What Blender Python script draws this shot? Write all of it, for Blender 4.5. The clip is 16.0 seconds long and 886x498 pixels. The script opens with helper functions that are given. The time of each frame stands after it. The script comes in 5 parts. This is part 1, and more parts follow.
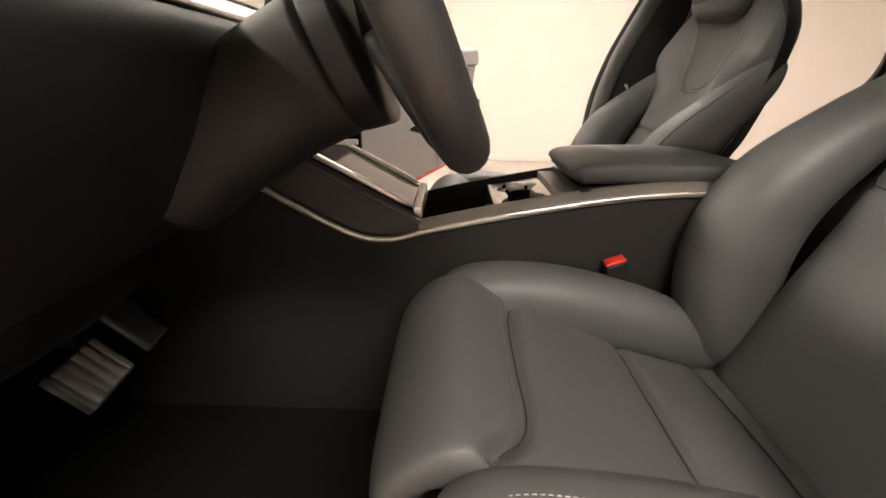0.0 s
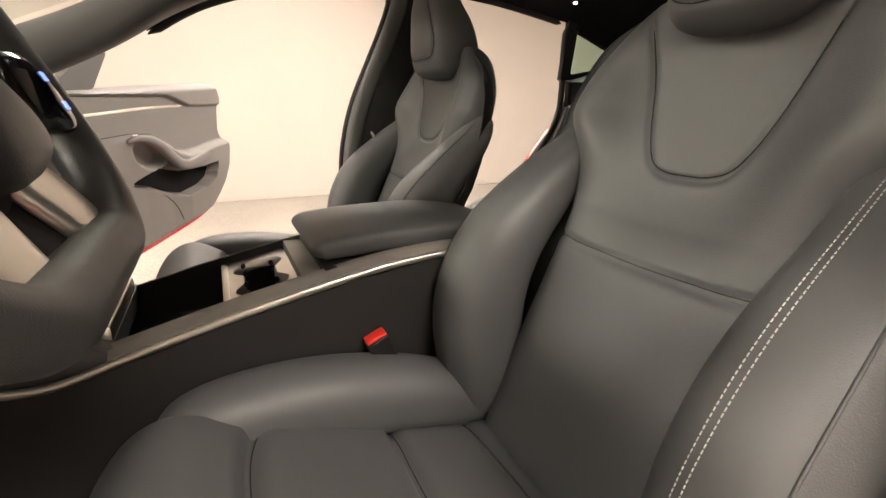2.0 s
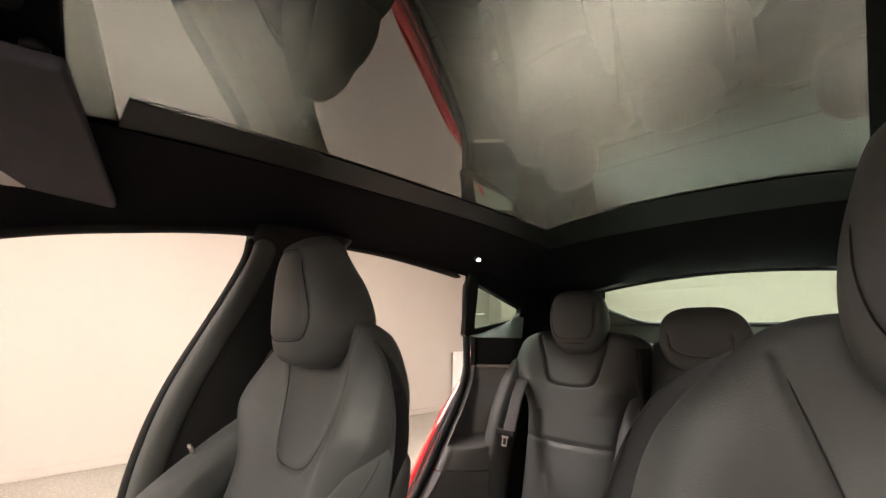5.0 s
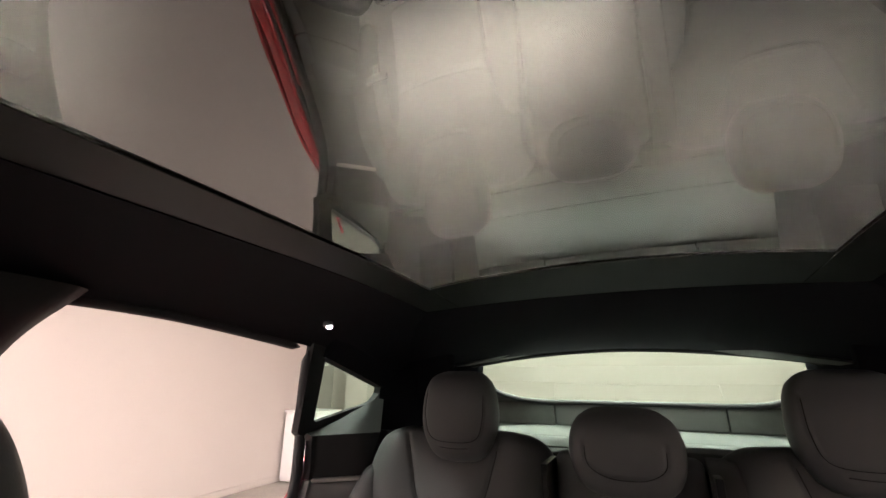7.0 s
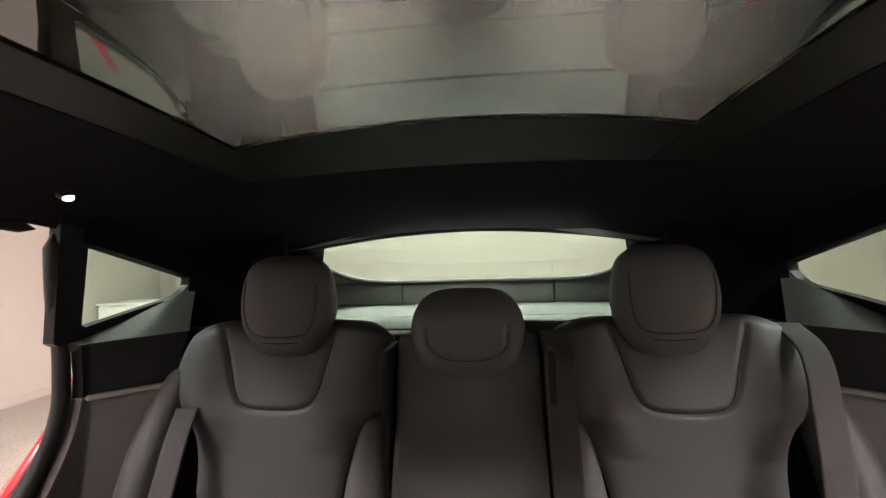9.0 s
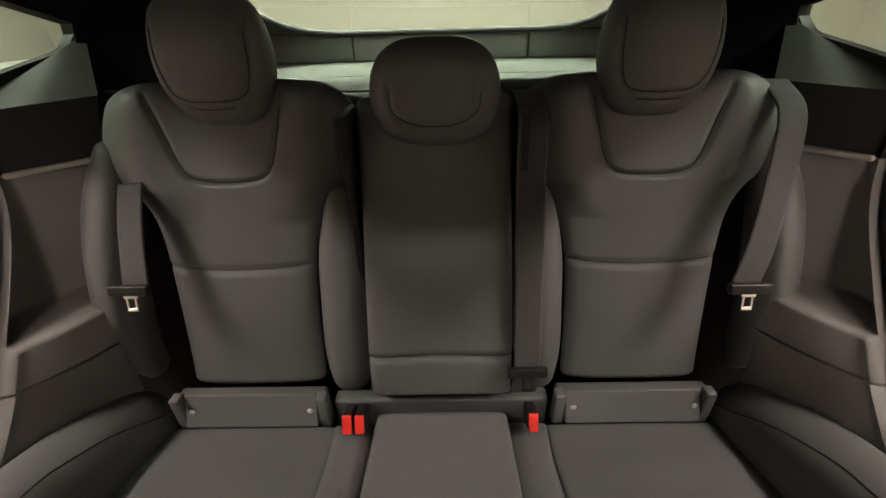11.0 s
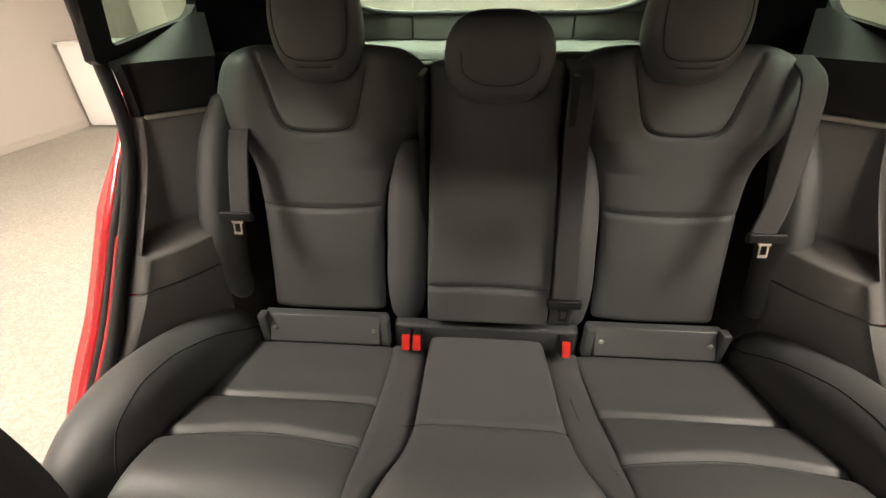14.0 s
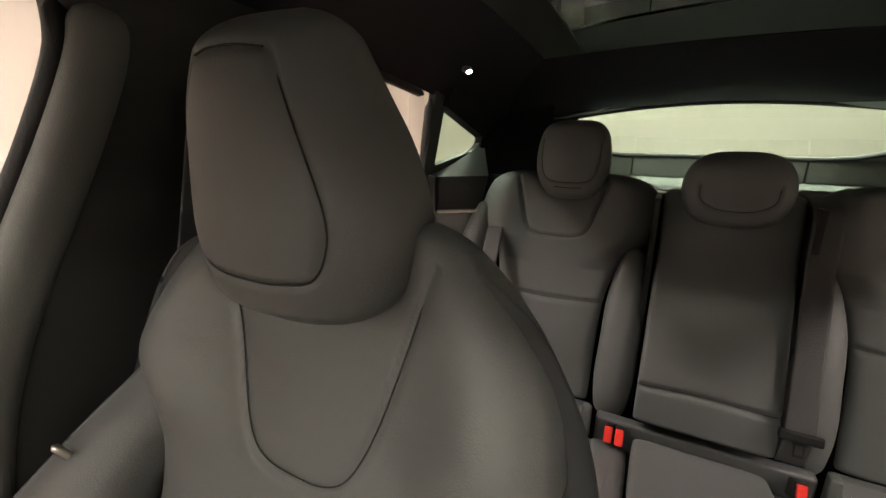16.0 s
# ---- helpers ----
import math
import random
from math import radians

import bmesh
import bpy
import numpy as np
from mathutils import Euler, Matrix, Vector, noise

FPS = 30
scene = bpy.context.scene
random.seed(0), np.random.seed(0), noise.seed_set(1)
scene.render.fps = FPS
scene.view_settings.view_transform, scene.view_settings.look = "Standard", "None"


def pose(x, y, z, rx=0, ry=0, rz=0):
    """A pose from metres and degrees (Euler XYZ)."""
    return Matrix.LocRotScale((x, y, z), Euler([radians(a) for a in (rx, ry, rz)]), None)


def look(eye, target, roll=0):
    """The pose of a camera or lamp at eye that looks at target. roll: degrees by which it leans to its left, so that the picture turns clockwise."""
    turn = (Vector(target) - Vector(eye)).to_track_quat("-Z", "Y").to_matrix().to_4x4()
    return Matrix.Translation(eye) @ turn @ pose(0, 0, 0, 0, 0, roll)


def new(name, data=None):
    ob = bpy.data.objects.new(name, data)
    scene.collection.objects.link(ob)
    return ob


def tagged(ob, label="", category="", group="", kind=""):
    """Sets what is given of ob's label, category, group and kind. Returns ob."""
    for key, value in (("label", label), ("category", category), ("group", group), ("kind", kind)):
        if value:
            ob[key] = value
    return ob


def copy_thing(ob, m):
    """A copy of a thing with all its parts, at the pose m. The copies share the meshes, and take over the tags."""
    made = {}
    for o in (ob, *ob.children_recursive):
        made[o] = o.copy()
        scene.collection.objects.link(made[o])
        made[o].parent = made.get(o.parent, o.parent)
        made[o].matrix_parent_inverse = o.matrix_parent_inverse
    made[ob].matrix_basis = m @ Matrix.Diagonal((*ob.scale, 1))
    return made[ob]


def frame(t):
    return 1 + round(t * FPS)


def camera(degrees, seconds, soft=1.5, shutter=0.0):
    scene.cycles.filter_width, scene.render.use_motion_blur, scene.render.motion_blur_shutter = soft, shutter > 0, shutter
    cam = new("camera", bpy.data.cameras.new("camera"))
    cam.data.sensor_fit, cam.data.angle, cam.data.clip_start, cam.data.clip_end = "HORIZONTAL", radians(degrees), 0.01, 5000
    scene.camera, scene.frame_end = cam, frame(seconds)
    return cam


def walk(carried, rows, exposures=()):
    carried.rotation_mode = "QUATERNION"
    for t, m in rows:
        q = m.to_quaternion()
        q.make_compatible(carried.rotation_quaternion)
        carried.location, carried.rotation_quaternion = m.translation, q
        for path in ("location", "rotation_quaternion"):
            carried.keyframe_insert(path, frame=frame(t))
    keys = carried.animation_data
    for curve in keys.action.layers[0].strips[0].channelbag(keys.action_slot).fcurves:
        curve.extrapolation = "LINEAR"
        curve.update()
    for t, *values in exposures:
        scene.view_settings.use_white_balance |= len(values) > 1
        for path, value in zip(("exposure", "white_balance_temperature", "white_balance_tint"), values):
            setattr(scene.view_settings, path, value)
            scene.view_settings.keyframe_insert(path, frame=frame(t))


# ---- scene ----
cam = camera(93.8, 16.0)
PATH = [
    (0, (0.784, -0.33, 0.893), (-1.065, -0.348, 0.131), 1.3),
    (0.5, (0.774, -0.323, 0.893), (-1.052, -0.04, 0.129), 1.0),
    (1, (0.761, -0.318, 0.896), (-1.019, 0.21, 0.152), 1.0),
    (1.5, (0.733, -0.28, 0.91), (-0.994, 0.447, 0.211), 1.2),
    (2, (0.691, -0.226, 0.951), (-0.98, 0.677, 0.324), 1.3),
    (2.5, (0.632, -0.164, 0.998), (-0.992, 0.88, 0.474), 1.1),
    (3, (0.598, -0.152, 1.046), (-0.99, 1.0, 0.658), 1.0),
    (3.5, (0.549, -0.095, 1.054), (-1.012, 1.139, 0.851), 1.0),
    (4, (0.494, -0.078, 1.076), (-1.041, 1.203, 1.096), 1.0),
    (4.2, (0.463, -0.079, 1.082), (-1.06, 1.213, 1.191), 0.9),
    (6.3, (0.094, 0.178, 1.178), (-1.037, 1.71, 1.791), 0.1),
    (6.5, (0.086, 0.209, 1.202), (-0.977, 1.795, 1.797), 0.7),
    (7, (0.058, 0.24, 1.212), (-0.753, 1.968, 1.809), 0.2),
    (7.5, (0.04, 0.281, 1.219), (-0.509, 2.127, 1.761), -0.2),
    (8, (0.048, 0.323, 1.216), (-0.314, 2.24, 1.656), -0.6),
    (8.2, (0.049, 0.356, 1.216), (-0.281, 2.292, 1.595), -0.9),
    (10.3, (0.022, 0.443, 1.222), (-0.015, 2.318, 0.529), -1.4),
    (10.5, (0.025, 0.455, 1.215), (-0.008, 2.286, 0.41), -1.4),
    (11, (0.022, 0.472, 1.203), (-0.004, 2.193, 0.185), -1.5),
    (11.5, (0.026, 0.487, 1.183), (0.003, 2.082, -0.023), -1.6),
    (12, (0.025, 0.49, 1.149), (0.008, 1.96, -0.207), -1.7),
    (12.5, (0.022, 0.467, 1.131), (0.012, 1.873, -0.292), -1.5),
    (13, (0.021, 0.43, 1.143), (0.016, 1.814, -0.3), -1.1),
    (13.5, (-0.004, 0.376, 1.165), (-0.04, 1.897, -0.133), -0.9),
    (14, (-0.035, 0.312, 1.183), (-0.169, 2.013, 0.139), -0.5),
    (14.5, (-0.069, 0.238, 1.201), (-0.379, 2.039, 0.389), -0.3),
    (15, (-0.1, 0.176, 1.202), (-0.624, 2.0, 0.571), 0.2),
    (15.5, (-0.12, 0.136, 1.195), (-0.851, 1.92, 0.661), 0.6),
    (16, (-0.13, 0.087, 1.174), (-1.03, 1.8, 0.671), 0.9),
]
EXPOSURES = [(0.0, 2.2, 6550, 16), (1.0, 2.2, 6550, 16), (2.0, 2.13, 6550, 16), (4.5, 2.02, 6500, 17), (6.2, 2.1, 6150, 24), (8.3, 2.1, 6150, 26), (10.2, 2.07, 6400, 17), (11.0, 1.92, 6650, 17), (12.5, 1.93, 6800, 18), (13.4, 1.88, 6850, 16), (14.2, 2.12, 6600, 11), (14.8, 2.26, 6550, 10), (16.0, 2.06, 6550, 15)]
walk(cam, [(t, look(eye, target, roll)) for t, eye, target, roll in PATH], EXPOSURES)

# ---- world and light ----
wd = bpy.data.worlds.new("World")
scene.world = wd
wd.use_nodes = True
bgn = wd.node_tree.nodes["Background"]
bgn.inputs[0].default_value = (1.0, 0.93, 0.82, 1)
bgn.inputs[1].default_value = 0.02
LAMP_POWER = 24.0


# ---- materials ----
def nodes_of(name):
    m = bpy.data.materials.new(name)
    m.use_nodes = True
    nt = m.node_tree
    return m, nt, nt.nodes["Principled BSDF"]


def mat(name, color, rough=0.5, metal=0.0, grain=0.0, scale=300.0, vary=0.0, vscale=6.0, spec=0.5, rvary=0.0, coat=0.0, sheen=0.0):
    """A surface with cloudy variation of colour and gloss at one scale and fine relief at another."""
    m, nt, b = nodes_of(name)
    b.inputs["Roughness"].default_value = rough
    b.inputs["Metallic"].default_value = metal
    b.inputs["Specular IOR Level"].default_value = spec
    b.inputs["Coat Weight"].default_value = coat
    b.inputs["Sheen Weight"].default_value = sheen
    b.inputs["Base Color"].default_value = (*color, 1)
    tc = nt.nodes.new("ShaderNodeTexCoord")
    if vary or rvary:
        n = nt.nodes.new("ShaderNodeTexNoise")
        n.inputs["Scale"].default_value = vscale
        n.inputs["Detail"].default_value = 5
        nt.links.new(tc.outputs["Object"], n.inputs["Vector"])
        if vary:
            mx = nt.nodes.new("ShaderNodeMix")
            mx.data_type = "RGBA"
            mx.inputs[6].default_value = (*[c * (1 - vary) for c in color], 1)
            mx.inputs[7].default_value = (*[min(1, c * (1 + vary)) for c in color], 1)
            nt.links.new(n.outputs["Fac"], mx.inputs[0])
            nt.links.new(mx.outputs[2], b.inputs["Base Color"])
        if rvary:
            mr = nt.nodes.new("ShaderNodeMapRange")
            mr.inputs[1].default_value, mr.inputs[2].default_value = 0.3, 0.7
            mr.inputs[3].default_value, mr.inputs[4].default_value = rough - rvary, rough + rvary
            nt.links.new(n.outputs["Fac"], mr.inputs[0])
            nt.links.new(mr.outputs[0], b.inputs["Roughness"])
    if grain:
        v = nt.nodes.new("ShaderNodeTexVoronoi")
        v.inputs["Scale"].default_value = scale
        nt.links.new(tc.outputs["Object"], v.inputs["Vector"])
        n2 = nt.nodes.new("ShaderNodeTexNoise")
        n2.inputs["Scale"].default_value = 24.0
        n2.inputs["Detail"].default_value = 4
        nt.links.new(tc.outputs["Object"], n2.inputs["Vector"])
        b1 = nt.nodes.new("ShaderNodeBump")
        b1.inputs["Strength"].default_value = grain
        b1.inputs["Distance"].default_value = 0.0006
        nt.links.new(v.outputs["Distance"], b1.inputs["Height"])
        b2 = nt.nodes.new("ShaderNodeBump")
        b2.inputs["Strength"].default_value = 0.05
        b2.inputs["Distance"].default_value = 0.004
        nt.links.new(n2.outputs["Fac"], b2.inputs["Height"])
        nt.links.new(b2.outputs["Normal"], b1.inputs["Normal"])
        nt.links.new(b1.outputs["Normal"], b.inputs["Normal"])
    return m


LEATHER = mat("black_leather", (0.087, 0.0905, 0.0915), 0.5, spec=0.6, grain=0.2, scale=650, vary=0.14, vscale=5, rvary=0.05)
# Black seat back, with shade put into its colour to darken it further.
SHELL = mat("shade_darkened_seat_back", (0.030, 0.031, 0.033), 0.55, spec=0.4, grain=0.2, scale=650, vary=0.12, vscale=6, rvary=0.05)
LEATHER_SIDE = mat("black_leatherette", (0.068, 0.071, 0.073), 0.48, spec=0.6, grain=0.28, scale=650, vary=0.12, vscale=7, rvary=0.05)
PANEL = mat("moulded_dark_panel", (0.152, 0.150, 0.147), 0.46, spec=0.6, grain=0.25, scale=700, vary=0.1, vscale=7, rvary=0.05)
SOFT = mat("soft_dark_plastic", (0.060, 0.059, 0.058), 0.55, grain=0.25, scale=900, vary=0.1, vscale=9)
DOOR_TRIM = mat("door_trim_grey", (0.13, 0.125, 0.117), 0.6, grain=0.2, scale=800, vary=0.1, vscale=8)
WHEEL_LEATHER = mat("wheel_leather", (0.036, 0.0355, 0.035), 0.45, grain=0.25, scale=700, vary=0.12, vscale=9, rvary=0.05)
# Dark matte colour that stands in for the headliner mirrored in the glass.
REFLECTION_BAND = mat("dark_reflection_band", (0.007, 0.010, 0.008), 0.6, vary=0.15, vscale=12, spec=0.25)
VISOR = mat("grey_visor_fabric", (0.080, 0.077, 0.085), 0.9, grain=0.5, scale=1500, vary=0.15, vscale=20, spec=0.2)
SATIN = mat("taupe_satin_trim", (0.15, 0.138, 0.122), 0.36, vary=0.12, vscale=14, grain=0.1, scale=500)
SHROUD = mat("dark_column_plastic", (0.019, 0.0185, 0.018), 0.55, spec=0.25, grain=0.25, scale=900, vary=0.1, vscale=9)
HATCH = mat("hatch_trim_grey", (0.11, 0.112, 0.106), 0.65, grain=0.2, scale=800, vary=0.1, vscale=8)
SILL_TRIM = mat("dark_sill_trim", (0.034, 0.036, 0.034), 0.6, grain=0.2, scale=800, vary=0.1, vscale=8)
HARD = mat("hard_black_plastic", (0.011, 0.011, 0.0115), 0.45, spec=0.3, grain=0.15, scale=1000, vary=0.15)
FABRIC = mat("black_headliner_fabric", (0.0085, 0.0085, 0.0105), 0.95, grain=0.5, scale=1500, vary=0.2, vscale=30, spec=0.15)
CARPET = mat("black_carpet", (0.007, 0.007, 0.007), 1.0, grain=0.9, scale=700, vary=0.35, vscale=60, spec=0.1)
SHELF_CLOTH = mat("grey_shelf_cloth", (0.095, 0.099, 0.092), 0.95, grain=0.5, scale=900, vary=0.15, vscale=40, spec=0.1)
GLOSS = mat("piano_black", (0.008, 0.008, 0.009), 0.08, vary=0.1, coat=0.5)
SCREEN = mat("dark_glass_panel", (0.008, 0.010, 0.010), 0.06)
CHROME = mat("satin_chrome", (0.70, 0.67, 0.62), 0.33, metal=1.0, rvary=0.05, vscale=14)
BRIGHT = mat("polished_metal", (0.85, 0.84, 0.82), 0.30, metal=1.0)
RIB = mat("grey_pedal_rubber", (0.30, 0.29, 0.28), 0.5, grain=0.3, scale=500, vary=0.2, vscale=40)
STEEL = mat("brushed_pedal_steel", (0.42, 0.42, 0.41), 0.35, metal=1.0, rvary=0.08, vscale=40)
RUBBER = mat("black_rubber", (0.014, 0.014, 0.014), 0.75, grain=0.3, scale=400, vary=0.2)
RED_PLASTIC = mat("red_buckle_plastic", (0.72, 0.035, 0.025), 0.35, vary=0.08, vscale=40)
RED_PAINT = mat("red_car_paint", (0.50, 0.012, 0.022), 0.22, metal=0.25, coat=1.0, vary=0.06, vscale=4)
BELT = mat("dark_grey_webbing", (0.050, 0.049, 0.050), 0.7, grain=0.7, scale=420, vary=0.1, vscale=50)
SEAM = mat("dark_seam_line", (0.030, 0.030, 0.030), 0.9, spec=0.1)
THREAD = mat("pale_grey_thread", (0.50, 0.49, 0.47), 0.7, vary=0.1, vscale=60)
LAMP_GREY = mat("dark_satin_bezel", (0.05, 0.05, 0.05), 0.35)
LABEL = mat("white_label", (0.75, 0.74, 0.70), 0.5, vary=0.04, vscale=60)
WALL = mat("warm_white_wall_paint", (0.425, 0.386, 0.343), 0.8, vary=0.035, vscale=1.3, grain=0.15, scale=60)
CEIL = mat("ceiling_paint", (0.48, 0.46, 0.42), 0.85, vary=0.06, vscale=1.0)
WHITE_BOARD = mat("white_laminate", (0.82, 0.81, 0.79), 0.4, vary=0.03, vscale=4)


def speckled(name):
    """Grey resin floor with fine pale and dark flakes and cloudy wear."""
    m, nt, b = nodes_of(name)
    tc = nt.nodes.new("ShaderNodeTexCoord")
    v = nt.nodes.new("ShaderNodeTexVoronoi")
    v.inputs["Scale"].default_value = 120
    n = nt.nodes.new("ShaderNodeTexNoise")
    n.inputs["Scale"].default_value = 1.6
    n.inputs["Detail"].default_value = 6
    for x in (v, n):
        nt.links.new(tc.outputs["Object"], x.inputs["Vector"])
    ramp = nt.nodes.new("ShaderNodeValToRGB")
    e = ramp.color_ramp.elements
    e[0].position, e[0].color = 0.0, (0.265, 0.243, 0.209, 1)
    e[1].position, e[1].color = 1.0, (0.385, 0.357, 0.311, 1)
    mid = e.new(0.45)
    mid.color = (0.285, 0.263, 0.229, 1)
    sep = nt.nodes.new("ShaderNodeSeparateColor")
    nt.links.new(v.outputs["Color"], sep.inputs[0])
    nt.links.new(sep.outputs[0], ramp.inputs["Fac"])
    mx = nt.nodes.new("ShaderNodeMix")
    mx.data_type = "RGBA"
    mx.blend_type = "MULTIPLY"
    mx.inputs[0].default_value = 0.5
    cr2 = nt.nodes.new("ShaderNodeMapRange")
    cr2.inputs[1].default_value, cr2.inputs[2].default_value, cr2.inputs[3].default_value, cr2.inputs[4].default_value = 0.3, 0.7, 0.72, 1.0
    nt.links.new(n.outputs["Fac"], cr2.inputs[0])
    nt.links.new(ramp.outputs[0], mx.inputs[6])
    nt.links.new(cr2.outputs[0], mx.inputs[7])
    nt.links.new(mx.outputs[2], b.inputs["Base Color"])
    b.inputs["Roughness"].default_value = 0.55
    return m


FLOOR = speckled("speckled_resin_floor")


def tinted(name, color, through_rough=0.0, ior=1.5, gloss_rough=0.0):
    """Tinted pane: mirror gloss by Fresnel over a tinted, optionally hazy, see-through layer."""
    m, nt, b = nodes_of(name)
    nt.nodes.remove(b)
    out = nt.nodes["Material Output"]
    gl = nt.nodes.new("ShaderNodeBsdfGlossy")
    gl.inputs["Roughness"].default_value = gloss_rough
    gl.inputs["Color"].default_value = (1, 1, 1, 1)
    if through_rough:
        tr = nt.nodes.new("ShaderNodeBsdfRefraction")
        tr.inputs["IOR"].default_value = 1.3
        tr.inputs["Roughness"].default_value = through_rough
    else:
        tr = nt.nodes.new("ShaderNodeBsdfTransparent")
    tr.inputs["Color"].default_value = (*color, 1)
    fr = nt.nodes.new("ShaderNodeFresnel")
    fr.inputs["IOR"].default_value = ior
    mx = nt.nodes.new("ShaderNodeMixShader")
    nt.links.new(fr.outputs[0], mx.inputs[0])
    nt.links.new(tr.outputs[0], mx.inputs[1])
    nt.links.new(gl.outputs[0], mx.inputs[2])
    nt.links.new(mx.outputs[0], out.inputs[0])
    return m


WINDOW = tinted("green_tinted_glass", (0.68, 0.90, 0.79))
SCREEN_GLASS = tinted("pale_tinted_glass", (0.90, 0.94, 0.91))
ROOF_GLASS = tinted("dark_hazy_roof_glass", (0.0150, 0.0156, 0.0130), 0.46, 1.65, 0.020)
ROOF_OUTER = tinted("hazy_roof_outer_face", (0.98, 0.98, 0.98), 0.46, 1.0001)
CLEAR = tinted("clear_outer_face", (0.97, 0.98, 0.97), 0.0, 1.0001)


def emitter(name, color, power):
    m, nt, b = nodes_of(name)
    b.inputs["Base Color"].default_value = (0.8, 0.8, 0.8, 1)
    b.inputs["Emission Color"].default_value = (*color, 1)
    b.inputs["Emission Strength"].default_value = power
    return m


DIFFUSER = emitter("lamp_diffuser", (1.0, 0.905, 0.775), LAMP_POWER)
LED = emitter("reading_lamp_led", (1.0, 0.96, 0.88), 12.0)
ICON = emitter("lit_blue_icon", (0.16, 0.30, 1.0), 0.35)


# ---- building helpers ----
def curve(rows, n):
    """Smooth resampling of control rows (Catmull-Rom) to n rows."""
    p = np.array(rows, float)
    if len(p) == 2:
        w = np.linspace(0, 1, n)[:, None]
        return p[0] * (1 - w) + p[1] * w
    q = np.vstack([2 * p[0] - p[1], p, 2 * p[-1] - p[-2]])
    out = []
    for t in np.linspace(0, len(p) - 1, n):
        i = min(int(t), len(p) - 2)
        f = t - i
        a, b, c, d = q[i], q[i + 1], q[i + 2], q[i + 3]
        out.append(0.5 * (2 * b + (c - a) * f + (2 * a - 5 * b + 4 * c - d) * f * f + (3 * b - a - 3 * c + d) * f**3))
    return np.array(out)


def base_of(ob):
    x = np.zeros(3)
    while ob is not None:
        x = x + np.array(ob.location)
        ob = ob.parent
    return x


def part(name, verts, faces, material, parent=None, label="", smooth=True):
    """One mesh from world coordinates, as a child of a thing, or top-level."""
    v = np.array(verts, float) - (base_of(parent) if parent is not None else 0)
    me = bpy.data.meshes.new(name)
    me.from_pydata(v.tolist(), [], faces)
    me.materials.append(material)
    if smooth:
        me.polygons.foreach_set("use_smooth", [True] * len(me.polygons))
    me.update()
    ob = new(name, me)
    if parent is not None:
        ob.parent = parent
    if label:
        tagged(ob, label)
    return ob


def bm_part(name, bm, material, parent=None, label="", smooth=False, angle=None):
    bmesh.ops.recalc_face_normals(bm, faces=bm.faces)
    v = [tuple(x.co) for x in bm.verts]
    bm.verts.index_update()
    f = [[x.index for x in p.verts] for p in bm.faces]
    bm.free()
    ob = part(name, v, f, material, parent, label, smooth)
    if angle:
        ob.data.set_sharp_from_angle(angle=radians(angle))
    return ob


def thing(name, at, label, category, group="", kind=""):
    ob = new(name)
    ob.empty_display_size = 0.05
    ob.location = at
    return tagged(ob, label, category, group, kind)


def box_bm(x0, x1, y0, y1, z0, z1, bevel=0.0, seg=2, bm=None, m=None):
    own = bmesh.new()
    bmesh.ops.create_cube(own, size=1.0)
    for v in own.verts:
        v.co = ((x0 + x1) / 2 + v.co.x * (x1 - x0), (y0 + y1) / 2 + v.co.y * (y1 - y0), (z0 + z1) / 2 + v.co.z * (z1 - z0))
    if bevel:
        bmesh.ops.bevel(own, geom=own.edges[:], offset=bevel, segments=seg, affect="EDGES", profile=0.6)
    if m is not None:
        bmesh.ops.transform(own, matrix=m, verts=own.verts)
    if bm is None:
        return own
    me = bpy.data.meshes.new("tmp")
    own.to_mesh(me)
    own.free()
    bm.from_mesh(me)
    bpy.data.meshes.remove(me)
    return bm


def box(name, x0, x1, y0, y1, z0, z1, material, parent=None, label="", bevel=0.004, seg=2, m=None):
    return bm_part(name, box_bm(x0, x1, y0, y1, z0, z1, bevel, seg, None, m), material, parent, label, smooth=bevel > 0, angle=40)


def grid_faces(nv, nu, wrap=False, start=0):
    f = []
    for i in range(nv - 1):
        for j in range(nu if wrap else nu - 1):
            k = (j + 1) % nu
            f.append((start + i * nu + j, start + i * nu + k, start + (i + 1) * nu + k, start + (i + 1) * nu + j))
    return f


def seam_depth(pts2, seams):
    """How deep the sewn grooves cut at 2D places; seams: (polyline, depth, width)."""
    out = np.zeros(len(pts2))
    for line, depth, width in seams:
        line = curve(line, 40) if len(line) > 2 else np.array(line, float)
        a, b = line[:-1], line[1:]
        best = np.full(len(pts2), 9.0)
        for p, q in zip(a, b):
            d = q - p
            w = np.clip(((pts2 - p) @ d) / max(d @ d, 1e-12), 0, 1)
            best = np.minimum(best, np.hypot(*(pts2 - p - w[:, None] * d).T))
        out = np.maximum(out, depth * np.exp(-((best / width) ** 2)))
    return out


